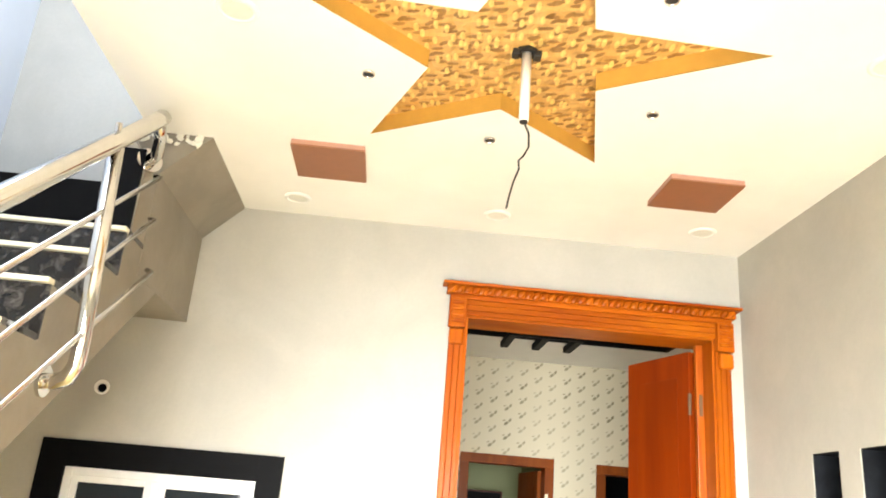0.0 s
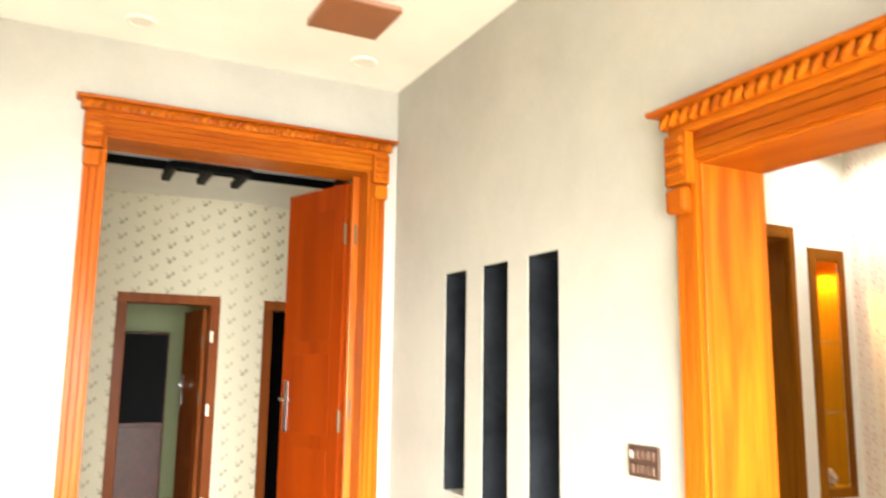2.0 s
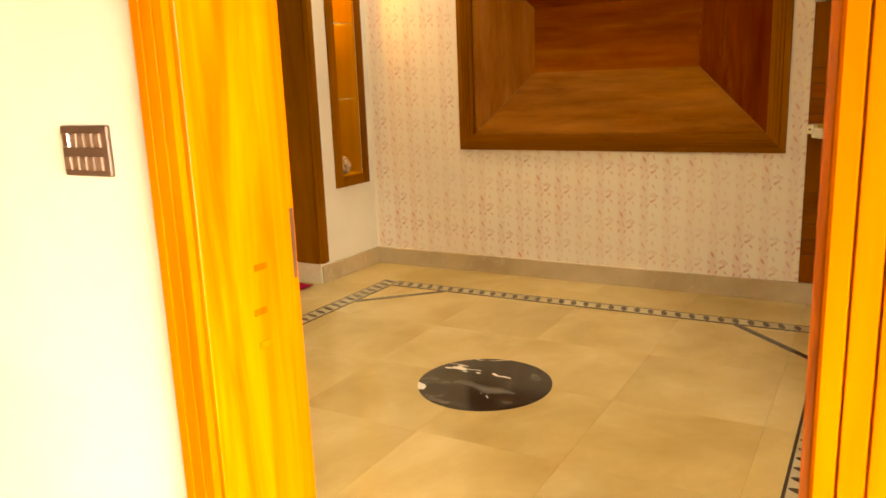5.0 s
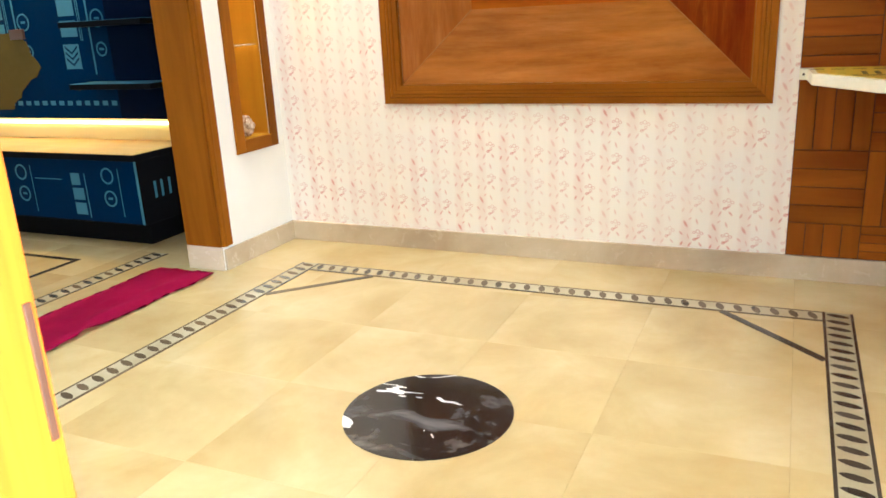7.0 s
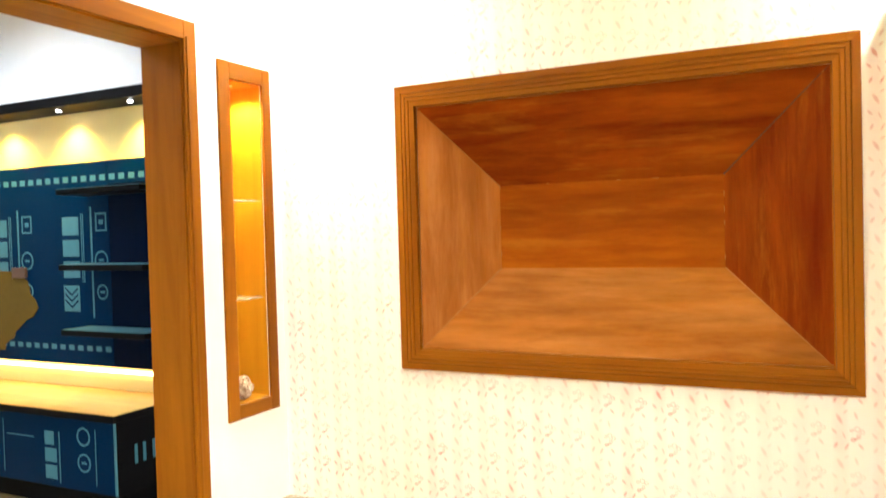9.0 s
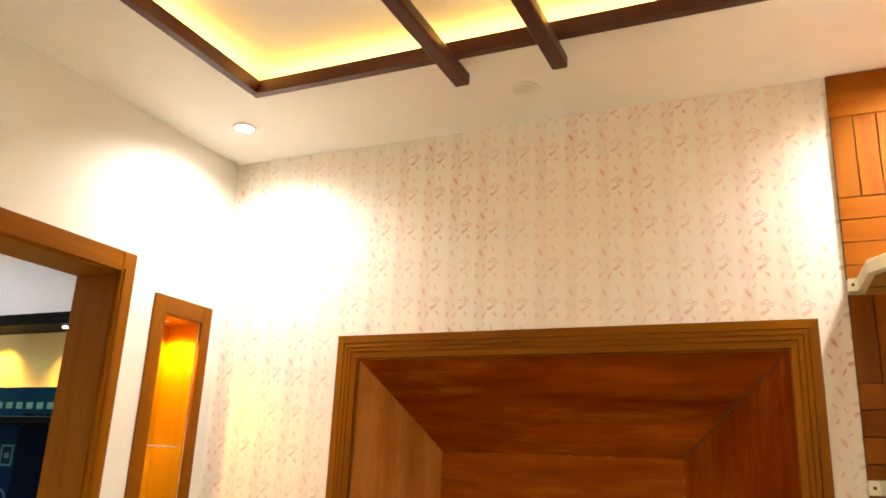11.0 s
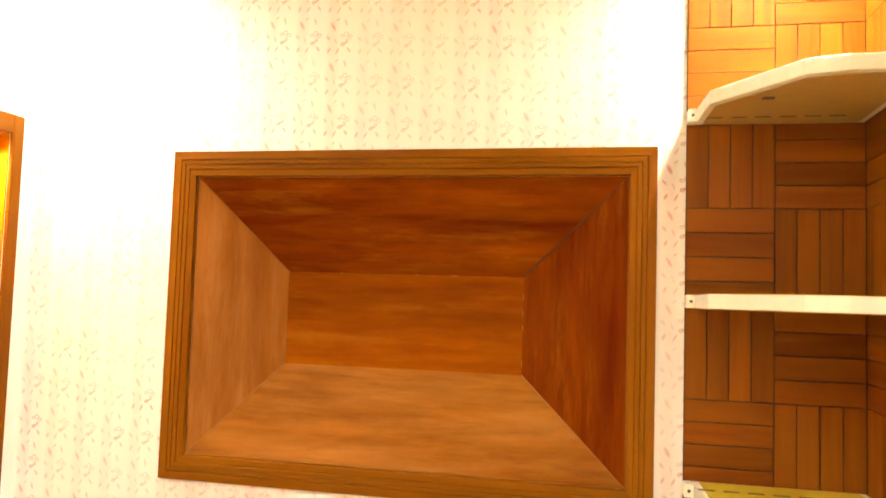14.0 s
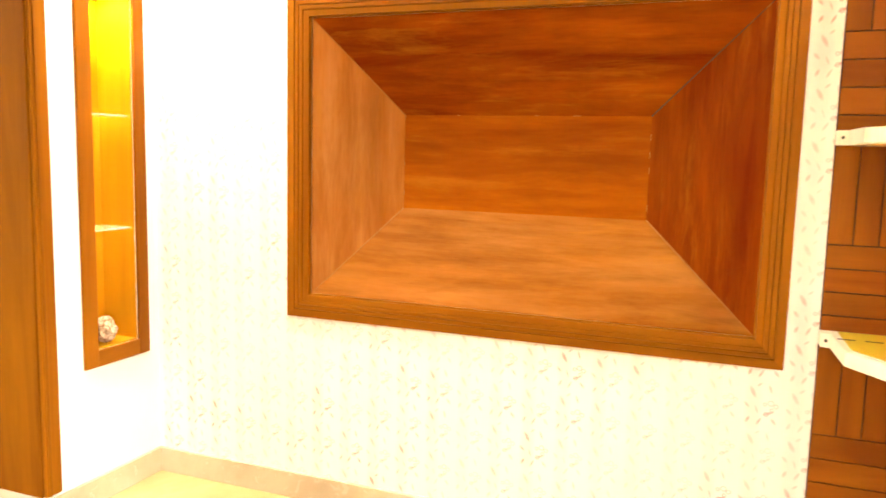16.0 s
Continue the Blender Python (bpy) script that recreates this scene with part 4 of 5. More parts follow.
for _k in range(1, _N):
    _y, _z = _nose(_k)
    _poly += [(_y, _z), (_y + GO, _z)]
_poly += [(HY, 14 * RISE), (HY, 2.482), (3.556, 2.478), (0.11, 0.0)]
_poly[-5] = (_nose(14)[0] + GO, 14 * RISE)
part("flight", prism(_poly, "x", ST_X0, ST_X1), M_CEMENT_SHADED, st, "grey-brown cement flight, partly darkened as shade")
for _k in range(1, _N):
    _y, _z = _nose(_k)
    part("riser", box(ST_X0 + 0.002, ST_X1 + 0.002, _y - 0.012, _y - 0.001, _z - RISE + 0.006, _z, 0.001), M_RISER, st, "dark veined marble riser")
    part("tread", box(ST_X0 + 0.002, ST_X1 + 0.002, _y + 0.013, _y + GO - 0.013, _z, _z + 0.022, 0.002), M_RISER, st, "dark veined marble tread")
    part("nosing", box(ST_X0 + 0.002, ST_X1 + 0.004, _y - 0.034, _y + 0.012, _z + 0.001, _z + 0.019, 0.003), M_SHELF, st, "thin white nosing strip")
part("riser", box(ST_X0 + 0.002, ST_X1 - 0.015, 3.14, 3.165, 2.60, 2.84, 0.002), M_GRANITE, st, "black granite riser at the landing")
part("riser", box(ST_X1 - 0.12, ST_X1 - 0.006, 3.086, 3.098, 2.60, 2.985, 0.001), M_GRANITE, st, "black granite end facing")
# boxed side of the landing and its sloping soffit up to the ceiling
part("landing_side", prism([(ST_X1 - 0.12, 2.479), (ST_X1 + 0.003, 2.479), (ST_X1 + 0.003, 2.955), (-0.985, HZ), (-1.265, HZ + 0.1), (ST_X1 - 0.12, 3.1)], "y", 3.27, HY), M_CEMENT_SHADED, st, "grey-brown cement landing edge, partly darkened as shade")
part("cut_edge", prism([(ST_X1 - 0.12, 2.60), (ST_X1, 2.60), (ST_X1, 2.93), (ST_X1 - 0.12, 3.1)], "y", 3.10, 3.27), M_CEMENT_SHADED, st, "raw cement end, partly darkened as shade")
random.seed(5)
for _k in range(26):
    _x, _z = -1.29 + random.random() * 0.26, 3.10 + random.random() * 0.05
    _bm = bmesh.new()
    bmesh.ops.create_icosphere(_bm, subdivisions=2, radius=0.008 + random.random() * 0.015)
    for _v in _bm.verts:
        _v.co = _v.co * (0.8 + 0.9 * noise.noise(_v.co * 55 + Vector((_k, 0, 0)))) + Vector((_x, 3.255, _z))
    part("plaster_lump", _bm, M_CREAM, st, "broken yellowish plaster lump")

rl = thing("stair_railing", (-1.08, 2.5, 1.9), "brushed steel stair railing with a round handrail", "railing")
RX = -1.08
part("handrail", pipe([(RX, 0.5, 1.25), (RX, 1.88, 2.28), (RX, 2.80, 2.98), (RX, 2.86, 3.03)], 0.033, 18), M_STEEL, rl, smooth=True)
part("end_stub", pipe([(RX - 0.01, 2.84, 3.02), (RX - 0.03, 2.96, 2.99), (RX - 0.07, 3.08, 2.96), (RX - 0.1, 3.11, 2.95)], 0.026, 14), M_STEEL, rl, smooth=True)
part("wall_flange", tube((RX - 0.105, 3.112, 2.948), (RX - 0.115, 3.125, 2.945), 0.055, 20), M_STEEL, rl)
for (_y0, _z0), (_y1, _z1) in (((1.0, 1.445), (2.97, 2.815)), ((1.1, 1.28), (3.01, 2.645)), ((1.2, 1.15), (3.10, 2.455))):
    part("rail", pipe([(RX, _y0, _z0), ((RX), _y1, _z1), (RX - 0.03, _y1 + 0.03, _z1 + 0.015)], 0.0095, 10), M_STEEL, rl, smooth=True)
for _dy in (0.0, -1.28):
    _dz = _dy * 0.757
    po = part("post", pipe([(RX, 2.49 + _dy, 2.72 + _dz), (RX, 2.575 + _dy, 2.07 + _dz), (RX - 0.006, 2.59 + _dy, 1.99 + _dz), (RX - 0.03, 2.60 + _dy, 1.945 + _dz), (RX - 0.07, 2.61 + _dy, 1.93 + _dz), (RX - 0.112, 2.615 + _dy, 1.93 + _dz)], 0.027, 16), M_STEEL, rl, smooth=True)
    part("flange", tube((RX - 0.113, 2.615 + _dy, 1.93 + _dz), (RX - 0.1, 2.615 + _dy, 1.93 + _dz), 0.052, 20), M_STEEL, po)
    part("saddle", tube((RX, 2.485 + _dy, 2.74 + _dz), (RX, 2.47 + _dy, 2.80 + _dz), 0.011, 10), M_STEEL, po)

# ceiling fittings of the hall
def vent(x0, x1, y0, y1):
    t = thing("ceiling_vent", ((x0 + x1) / 2, (y0 + y1) / 2, HZ), "square brown panel hung just under the ceiling", "ceiling panel", "brown ceiling panels")
    part("panel", box(x0, x1, y0, y1, HZ - 0.03, HZ - 0.022, 0.002), M_VENT, t)
    part("rim", box(x0 + 0.002, x1 - 0.002, y0 + 0.002, y1 - 0.002, HZ - 0.022, HZ, 0.002), M_VENT_EDGE, t, "paler edge")


vent(1.095, 1.44, 3.14, 3.475)
vent(-0.625, -0.29, 3.19, 3.545)


def round_light(x, y, z, r, lit, label, group, lens=None):
    t = thing("downlight", (x, y, z), label, "ceiling light", group)
    bm = bmesh.new()
    seg = 28
    prof = [(r, 0), (r * 0.98, -0.006), (r * 0.86, -0.011), (r * 0.74, -0.009), (r * 0.7, 0.0)]
    rings = [[bm.verts.new((x + a * math.cos(2 * math.pi * k / seg), y + a * math.sin(2 * math.pi * k / seg), z + b)) for k in range(seg)] for a, b in prof]
    for p, q in zip(rings, rings[1:]):
        for k in range(seg):
            bm.faces.new((p[k], p[(k + 1) % seg], q[(k + 1) % seg], q[k]))
    part("rim", bm, M_PLASTIC if lens is None else M_STEEL, t, smooth=True)
    part("lens", tube((x, y, z - 0.002), (x, y, z - 0.006), r * 0.72, seg), lens or (M_LAMP if lit else M_LAMP_OFF), t)


for _x, _y in ((-0.665, 3.905), (0.405, 3.865), (1.513, 3.816), (-0.70, 2.255), (1.485, 2.155)):
    round_light(_x, _y, HZ, 0.072, False, "round white ceiling light, switched off", "round hall lights")
for _x, _y in ((-0.268, 2.567), (0.247, 2.996), (0.837, 2.637), (0.664, 1.95)):
    round_light(_x, _y, HZ, 0.025, False, "small dark ceiling spot with a steel ring", "small hall spots", M_BLACK_METAL)
# the two west fixtures are unseen, mirrored from the east pair
for _x, _y in ((5.33, 3.74), (5.43, 0.76), (2.52, 3.72), (2.52, 0.8)):
    round_light(_x, _y, AZ, 0.06, True, "lit recessed white downlight", "room downlights")
round_light(5.41, 2.28, AZ, 0.062, False, "unlit round ceiling light in a pale rim", "room downlights")

# invented fixtures for the added lounge, back room and bedroom lamps
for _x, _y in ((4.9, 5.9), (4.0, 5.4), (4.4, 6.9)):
    round_light(_x, _y, 3.3, 0.06, True, "made-up lit downlight for the added lounge lamp", "lounge downlights")
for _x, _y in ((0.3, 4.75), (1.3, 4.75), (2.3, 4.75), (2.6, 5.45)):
    round_light(_x, _y, 3.06, 0.06, True, "made-up lit downlight for the added back room lamp", "back room downlights")
round_light(0.6, 9.0, 2.95, 0.05, True, "made-up ceiling light for the added bedroom lamp", "bedroom light")

fr = thing("fan_rod", (0.30, 2.42, HZ + 0.075), "white ceiling fan pipe with a loose wire hanging from it", "fan rod")
part("hook_plate", tube((0.30, 2.42, HZ + 0.074), (0.30, 2.42, HZ + 0.06), 0.04, 6), M_BLACK_METAL, fr, "dark hook hole")
for _dx in (-0.055, 0.055):
    part("hook", box(0.30 + _dx * 0.7 - 0.014, 0.30 + _dx * 0.7 + 0.014, 2.40, 2.44, HZ + 0.045, HZ + 0.07, 0.004), M_BLACK_METAL, fr)
part("pipe", tube((0.30, 2.42, HZ + 0.065), (0.30, 2.42, 2.945), 0.018, 18), M_PLASTIC, fr, "white pipe", True)
part("pipe_end", tube((0.30, 2.42, 2.947), (0.30, 2.42, 2.938), 0.014, 14), M_BLACK_METAL, fr)
part("wire", pipe([(0.302, 2.42, 2.94), (0.32, 2.42, 2.90), (0.323, 2.425, 2.85), (0.305, 2.42, 2.81), (0.288, 2.415, 2.79), (0.292, 2.42, 2.76), (0.275, 2.42, 2.71), (0.262, 2.42, 2.65), (0.256, 2.42, 2.61)], 0.0035, 6), M_BLACK_METAL, fr, "thin dark wire")

# panelled room ---------------------------------------------------------------------------
# splayed timber recess
rc = thing("wall_recess", (AX1, 2.265, 0.89), "large splayed brown timber recess in a moulded frame", "wall recess")
_out = (1.205, 3.333, 0.888, 2.352)
_bk = (1.752, 2.85, 1.40, 1.825)


def frame_board(p_out0, p_out1, p_in0, p_in1, mat):
    """One mitred board of the frame with three steps in its face."""
    bm = bmesh.new()
    steps = [(0.0, 0.0), (0.0, 0.016), (0.3, 0.018), (0.33, 0.012), (0.36, 0.017), (0.48, 0.018), (0.51, 0.0125), (0.54, 0.017), (0.66, 0.017), (0.69, 0.0115), (0.73, 0.014), (0.93, 0.012), (0.95, 0.002), (1.0, 0.002), (1.0, -0.02), (0.0, -0.02)]
    rows = []
    for o, i in ((p_out0, p_in0), (p_out1, p_in1)):
        rows.append([bm.verts.new((AX1 - d, o[0] + (i[0] - o[0]) * s, o[1] + (i[1] - o[1]) * s)) for s, d in steps[1:]])
    a, b = rows
    n = len(a)
    for k in range(n):
        bm.faces.new((a[k], a[(k + 1) % n], b[(k + 1) % n], b[k]))
    bm.faces.new(a)
    bm.faces.new(b[::-1])
    return part("frame_board", bm, mat, rc)


_O = [(_out[0], _out[2]), (_out[1], _out[2]), (_out[1], _out[3]), (_out[0], _out[3])]
_I = [(RC[0], RC[2]), (RC[1], RC[2]), (RC[1], RC[3]), (RC[0], RC[3])]
_B = [(_bk[0], _bk[2]), (_bk[1], _bk[2]), (_bk[1], _bk[3]), (_bk[0], _bk[3])]
for _k in range(4):
    _j = (_k + 1) % 4
    frame_board(_O[_k], _O[_j], _I[_k], _I[_j], M_TEAK_Y if _k % 2 == 0 else M_TEAK_Z)
BX = 5.955


def slab_face(name, pts, mat, away, label=""):
    bm = bmesh.new()
    f = [bm.verts.new(p) for p in pts]
    g = [bm.verts.new(Vector(p) + Vector(away)) for p in pts]
    bm.faces.new(f)
    bm.faces.new(g[::-1])
    for i in range(len(f)):
        bm.faces.new((f[i], f[(i + 1) % len(f)], g[(i + 1) % len(f)], g[i]))
    return part(name, bm, mat, rc, label)


# each side has its own tone, with the fall of light painted in
for _k, _nm, _m, _aw in ((0, "bottom_board", M_SPLAY_LIT_BASE, (0.01, 0, -0.012)), (1, "side_board", M_SPLAY_LIT_SIDE, (0.01, 0.012, 0)), (2, "top_board", M_SPLAY_Y, (0.01, 0, 0.012)), (3, "side_board", M_SPLAY_Z, (0.01, -0.012, 0))):
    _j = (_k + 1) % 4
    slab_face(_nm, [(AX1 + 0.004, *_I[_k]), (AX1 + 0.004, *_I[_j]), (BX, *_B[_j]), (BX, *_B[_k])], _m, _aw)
slab_face("back_board", [(BX, *p) for p in _B], M_SPLAY_LIT_BACK, (0.012, 0, 0))
for _k in range(4):
    part("corner_bead", pipe([(AX1 + 0.006, *_I[_k]), (BX - 0.002, *_B[_k])], 0.003, 6), M_BEAD if _k < 3 else M_GROOVE, rc)

# smears of putty along the recess's joints
random.seed(11)


def putty(p, q, count, size):
    p, q = Vector(p), Vector(q)
    for k in range(count):
        c = p.lerp(q, (k + random.random()) / count)
        bm = bmesh.new()
        bmesh.ops.create_icosphere(bm, subdivisions=2, radius=1)
        long = size * (0.7 + 2.6 * random.random())
        turn = (q - p).to_track_quat("X", "Z").to_matrix()
        for v in bm.verts:
            w = 1 + 0.5 * noise.noise(v.co * 2.2 + c * 9)
            v.co = turn @ Vector((v.co.x * long * w, v.co.y * size * 0.32 * w, v.co.z * size * 0.32 * w)) + c
        part("putty_smear", bm, M_BEAD, rc, "pale putty smear", True)


_right = [(BX - 0.001, *_B[0]), (BX - 0.001, *_B[3]), (AX1 + 0.006, *_I[3]), (AX1 + 0.006, *_I[0])]
putty(_right[0], _right[1], 4, 0.007)
putty(_right[1], _right[2], 6, 0.009)
putty(_right[0], _right[3], 6, 0.008)
putty((BX - 0.001, *_B[1]), (BX - 0.001, *_B[2]), 3, 0.007)
putty((BX - 0.001, *_B[3]), (BX - 0.001, *_B[2]), 3, 0.007)

# tall lit niche
nn = thing("wall_niche", (5.46, AY1, 0.645), "tall narrow wooden niche with glass shelves and amber light", "wall niche")
_no = (5.257, 5.662, 0.645, 2.509)
for _q, _m in (((_no[0], NN[0] + 0.001, _no[2], _no[3]), M_TEAK_Z), ((NN[1] - 0.001, _no[1], _no[2], _no[3]), M_TEAK_Z), ((NN[0], NN[1], NN[3] - 0.001, _no[3]), M_TEAK_X), ((NN[0], NN[1], _no[2], NN[2] + 0.001), M_TEAK_X)):
    part("frame_board", box(_q[0], _q[1], AY1 - 0.016, AY1 + 0.002, _q[2], _q[3], 0.004), _m, nn)
ND = AY1 + 0.2
part("back", box(NN[0] - 0.004, NN[1] + 0.004, ND, ND + 0.01, NN[2], NN[3]), M_NICHE_BACK, nn)
for _a, _b in ((NN[0] - 0.001, NN[0] + 0.006), (NN[1] - 0.006, NN[1] + 0.001)):
    part("side", box(_a, _b, AY1 + 0.003, ND, NN[2], NN[3]), M_NICHE_BACK, nn)
part("base", box(NN[0] + 0.006, NN[1] - 0.006, AY1 + 0.003, ND, NN[2], NN[2] + 0.006), M_NICHE_BACK, nn)
part("top", box(NN[0] + 0.006, NN[1] - 0.006, AY1 + 0.003, ND, NN[3] - 0.006, NN[3]), M_NICHE_BACK, nn)
for _z in (1.79, 1.262):
    part("niche_shelf", box(NN[0] + 0.006, NN[1] - 0.006, AY1 + 0.02, ND, _z, _z + 0.008, 0.001), M_SHELF_GLASS, nn, "thin pale glass shelf").visible_shadow = False
part("bulb", tube((5.465, AY1 + 0.1, NN[3] - 0.007), (5.465, AY1 + 0.1, NN[3] - 0.012), 0.016, 16), M_PLASTIC, nn, "small spot in the niche top")
spot_lamp("niche_glow", (5.465, AY1 + 0.1, NN[3] - 0.03), (5.465, AY1 + 0.1, 0), 24, AMBER, 140, 0.6, 0.02)

random.seed(3)
_bm = bmesh.new()
bmesh.ops.create_icosphere(_bm, subdivisions=3, radius=0.058)
for _v in _bm.verts:
    _n = noise.noise(_v.co * 26) + 0.5 * noise.noise(_v.co * 60)
    _v.co = _v.co * (1 + 0.35 * _n) + Vector((5.45, AY1 + 0.07, NN[2] + 0.056))
_zm = min(v.co.z for v in _bm.verts)
bmesh.ops.translate(_bm, vec=(0, 0, NN[2] + 0.006 - _zm), verts=_bm.verts)
tagged(link("paper_ball", _bm, M_BALL, at=(5.45, AY1 + 0.07, NN[2] + 0.006)), "crumpled ball of wrapping paper lying in the niche", "paper")

# corner shelves of white laminate
SHELF = [(AX1 - 0.02, 1.098), (5.66, 1.098), (5.655, 1.062), (5.40, 1.05), (5.06, 0.815), (5.02, 0.70), (5.02, AY0 + 0.022), (AX1 - 0.02, AY0 + 0.022)]


def corner_shelf(z, film_top, film_under):
    t = thing("corner_shelf", (5.4, 0.75, z), "white laminate corner shelf with a cut-off front edge", "shelf", "corner shelves")
    bm = prism(SHELF, "z", z - 0.05, z)
    bmesh.ops.bevel(bm, geom=list(bm.edges), offset=0.003, segments=1, affect="EDGES")
    part("board", bm, M_SHELF, t)
    part("screw_cap", tube((5.659, 1.08, z - 0.025), (5.652, 1.08, z - 0.025), 0.006, 10), M_INK, t)
    inner = [(5.70, 1.04), (5.42, 1.028), (5.09, 0.80), (5.055, 0.69), (5.055, AY0 + 0.05), (5.70, AY0 + 0.05)]
    if film_top:
        f = part("film", prism(inner, "z", z + 0.0005, z + 0.003), M_FILM_Y, t, "yellow protective film with dark printed bars")
        for k in range(6):
            part("print_mark", box(5.56 - 0.0, 5.575, 1.0 - k * 0.085, 1.0 - k * 0.085 + 0.055, z + 0.003, z + 0.0042), M_INK, f)
        for k, (a, b, w) in enumerate(((5.44, 5.30, 0.02), (5.44, 5.30, 0.02), (5.44, 5.30, 0.012))):
            part("print_bar", box(b, a, 0.84 - k * 0.05, 0.84 - k * 0.05 + w, z + 0.003, z + 0.0042), M_INK, f)
        part("print_bar", box(5.24, 5.26, 0.66, 0.9, z + 0.003, z + 0.0042), M_INK, f)
    if film_under:
        f = part("film", prism(inner, "z", z - 0.053, z - 0.0505), M_FILM_B, t, "pale film with dark dashes under the board")
        for k in range(6):
            part("print_mark", box(5.58, 5.592, 0.98 - k * 0.085, 0.98 - k * 0.085 + 0.055, z - 0.0545, z - 0.053), M_INK, f)
        part("print_mark", box(5.30, 5.33, 0.85, 0.89, z - 0.0545, z - 0.053), M_INK, f)


for _z, _a, _b in ((2.485, False, True), (1.765, True, True), (1.055, True, True)):
    corner_shelf(_z, _a, _b)

# block-pattern timber panelling behind the shelves
pn = thing("wall_panelling", (AX1, 0.77, 0.126), "brown timber panelling of strips set in alternating squares", "wall panelling")
part("backing", box(AX1 - 0.008, AX1 - 0.0005, AY0 + 0.0, 1.096, 0.127, AZ - 0.002), M_GROOVE, pn)
part("backing", box(4.75, AX1 - 0.009, AY0 + 0.0005, AY0 + 0.008, 0.127, AZ - 0.002), M_GROOVE, pn)
ZE = (0.13, 0.30, 0.665, 1.025, 1.365, 1.725, 2.105, 2.46, 2.825, 3.17)
G = 0.0018
_meshes = {}


def strip(x0, x1, y0, y1, z0, z1, mat):
    key = tuple(round(v, 4) for v in (x1 - x0, y1 - y0, z1 - z0)) + (mat.name,)
    c = Vector(((x0 + x1) / 2, (y0 + y1) / 2, (z0 + z1) / 2))
    if key not in _meshes:
        bm = box(x0 - c.x, x1 - c.x, y0 - c.y, y1 - c.y, z0 - c.z, z1 - c.z, 0.0015)
        me = bpy.data.meshes.new("panel_strip")
        bm.to_mesh(me)
        bm.free()
        me.materials.append(mat)
        _meshes[key] = me
    ob = new("panel_strip", _meshes[key])
    ob.parent = pn
    ob.location = c - OFF[pn]


strip(AX1 - 0.018, AX1 - 0.008, AY0 + 0.018, 1.095, 3.17 + G, AZ - 0.003, M_STRIP_Y)
strip(4.75, AX1 - 0.019, AY0 + 0.008, AY0 + 0.018, 3.17 + G, AZ - 0.003, M_STRIP_X)
for _r in range(len(ZE) - 1):
    _z0, _z1 = ZE[_r], ZE[_r + 1]
    for _c, (_u0, _u1) in enumerate(((0.77, 1.095), (AY0 + 0.018, 0.77))):
        for _k in range(4):
            if (_r + _c) % 2 == 0:
                _w = (_u1 - _u0) / 4
                strip(AX1 - 0.018, AX1 - 0.008, _u0 + _k * _w + G, _u0 + (_k + 1) * _w - G, _z0 + G, _z1 - G, M_STRIP_Z)
            else:
                _w = (_z1 - _z0) / 4
                strip(AX1 - 0.018, AX1 - 0.008, _u0 + G, _u1 - G, _z0 + _k * _w + G, _z0 + (_k + 1) * _w - G, M_STRIP_Y)
    for _c, (_u0, _u1) in enumerate(((5.395, AX1 - 0.019), (5.072, 5.395), (4.75, 5.072))):
        for _k in range(4):
            if (_r + _c) % 2 == 1:
                _w = (_u1 - _u0) / 4
                strip(_u0 + _k * _w + G, _u0 + (_k + 1) * _w - G, AY0 + 0.008, AY0 + 0.018, _z0 + G, _z1 - G, M_STRIP_Z)
            else:
                _w = (_z1 - _z0) / 4
                strip(_u0 + G, _u1 - G, AY0 + 0.008, AY0 + 0.018, _z0 + _k * _w + G, _z0 + (_k + 1) * _w - G, M_STRIP_X)

# lounge -----------------------------------------------------------------------------------
mp = thing("media_wall", (5.7, 5.8, 0.79), "wall panel still wrapped in printed blue protective film", "wall panel")
PX = 5.69
part("board", box(PX + 0.004, AX1 + 0.001, 4.45, 7.4, 0.79, 2.11, 0.003), M_BLACK, mp)
fm = part("film", box(PX, PX + 0.005, 5.42, 7.4, 0.795, 2.105, 0.001), M_FILM_BLUE, mp, "dark blue protective film with pale print")
part("film", box(PX, PX + 0.005, 4.46, 5.418, 1.96, 2.105, 0.001), M_FILM_BLUE, mp, "dark blue protective film")
part("film", box(PX + 0.001, PX + 0.005, 4.46, 5.418, 0.795, 1.958, 0.001), M_FILM_SHADED, mp, "blue film darkened for the shade behind the shelves")


def flat_ring(x, y, z, r, w, seg=24):
    """A thin round badge with an open middle, facing along x."""
    bm = bmesh.new()
    rows = [[bm.verts.new((x + dx, y + a * math.cos(2 * math.pi * k / seg), z + a * math.sin(2 * math.pi * k / seg))) for k in range(seg)]
            for a, dx in ((r, 0.0005), (r, -0.0005), (r - w, -0.0005), (r - w, 0.0005))]
    for i in range(4):
        p, q = rows[i], rows[(i + 1) % 4]
        for k in range(seg):
            bm.faces.new((p[k], p[(k + 1) % seg], q[(k + 1) % seg], q[k]))
    return bm


def mark(y0, y1, z0, z1):
    part("print_mark", box(PX - 0.0012, PX, y0, y1, z0, z1), M_FILM_PRINT, fm)


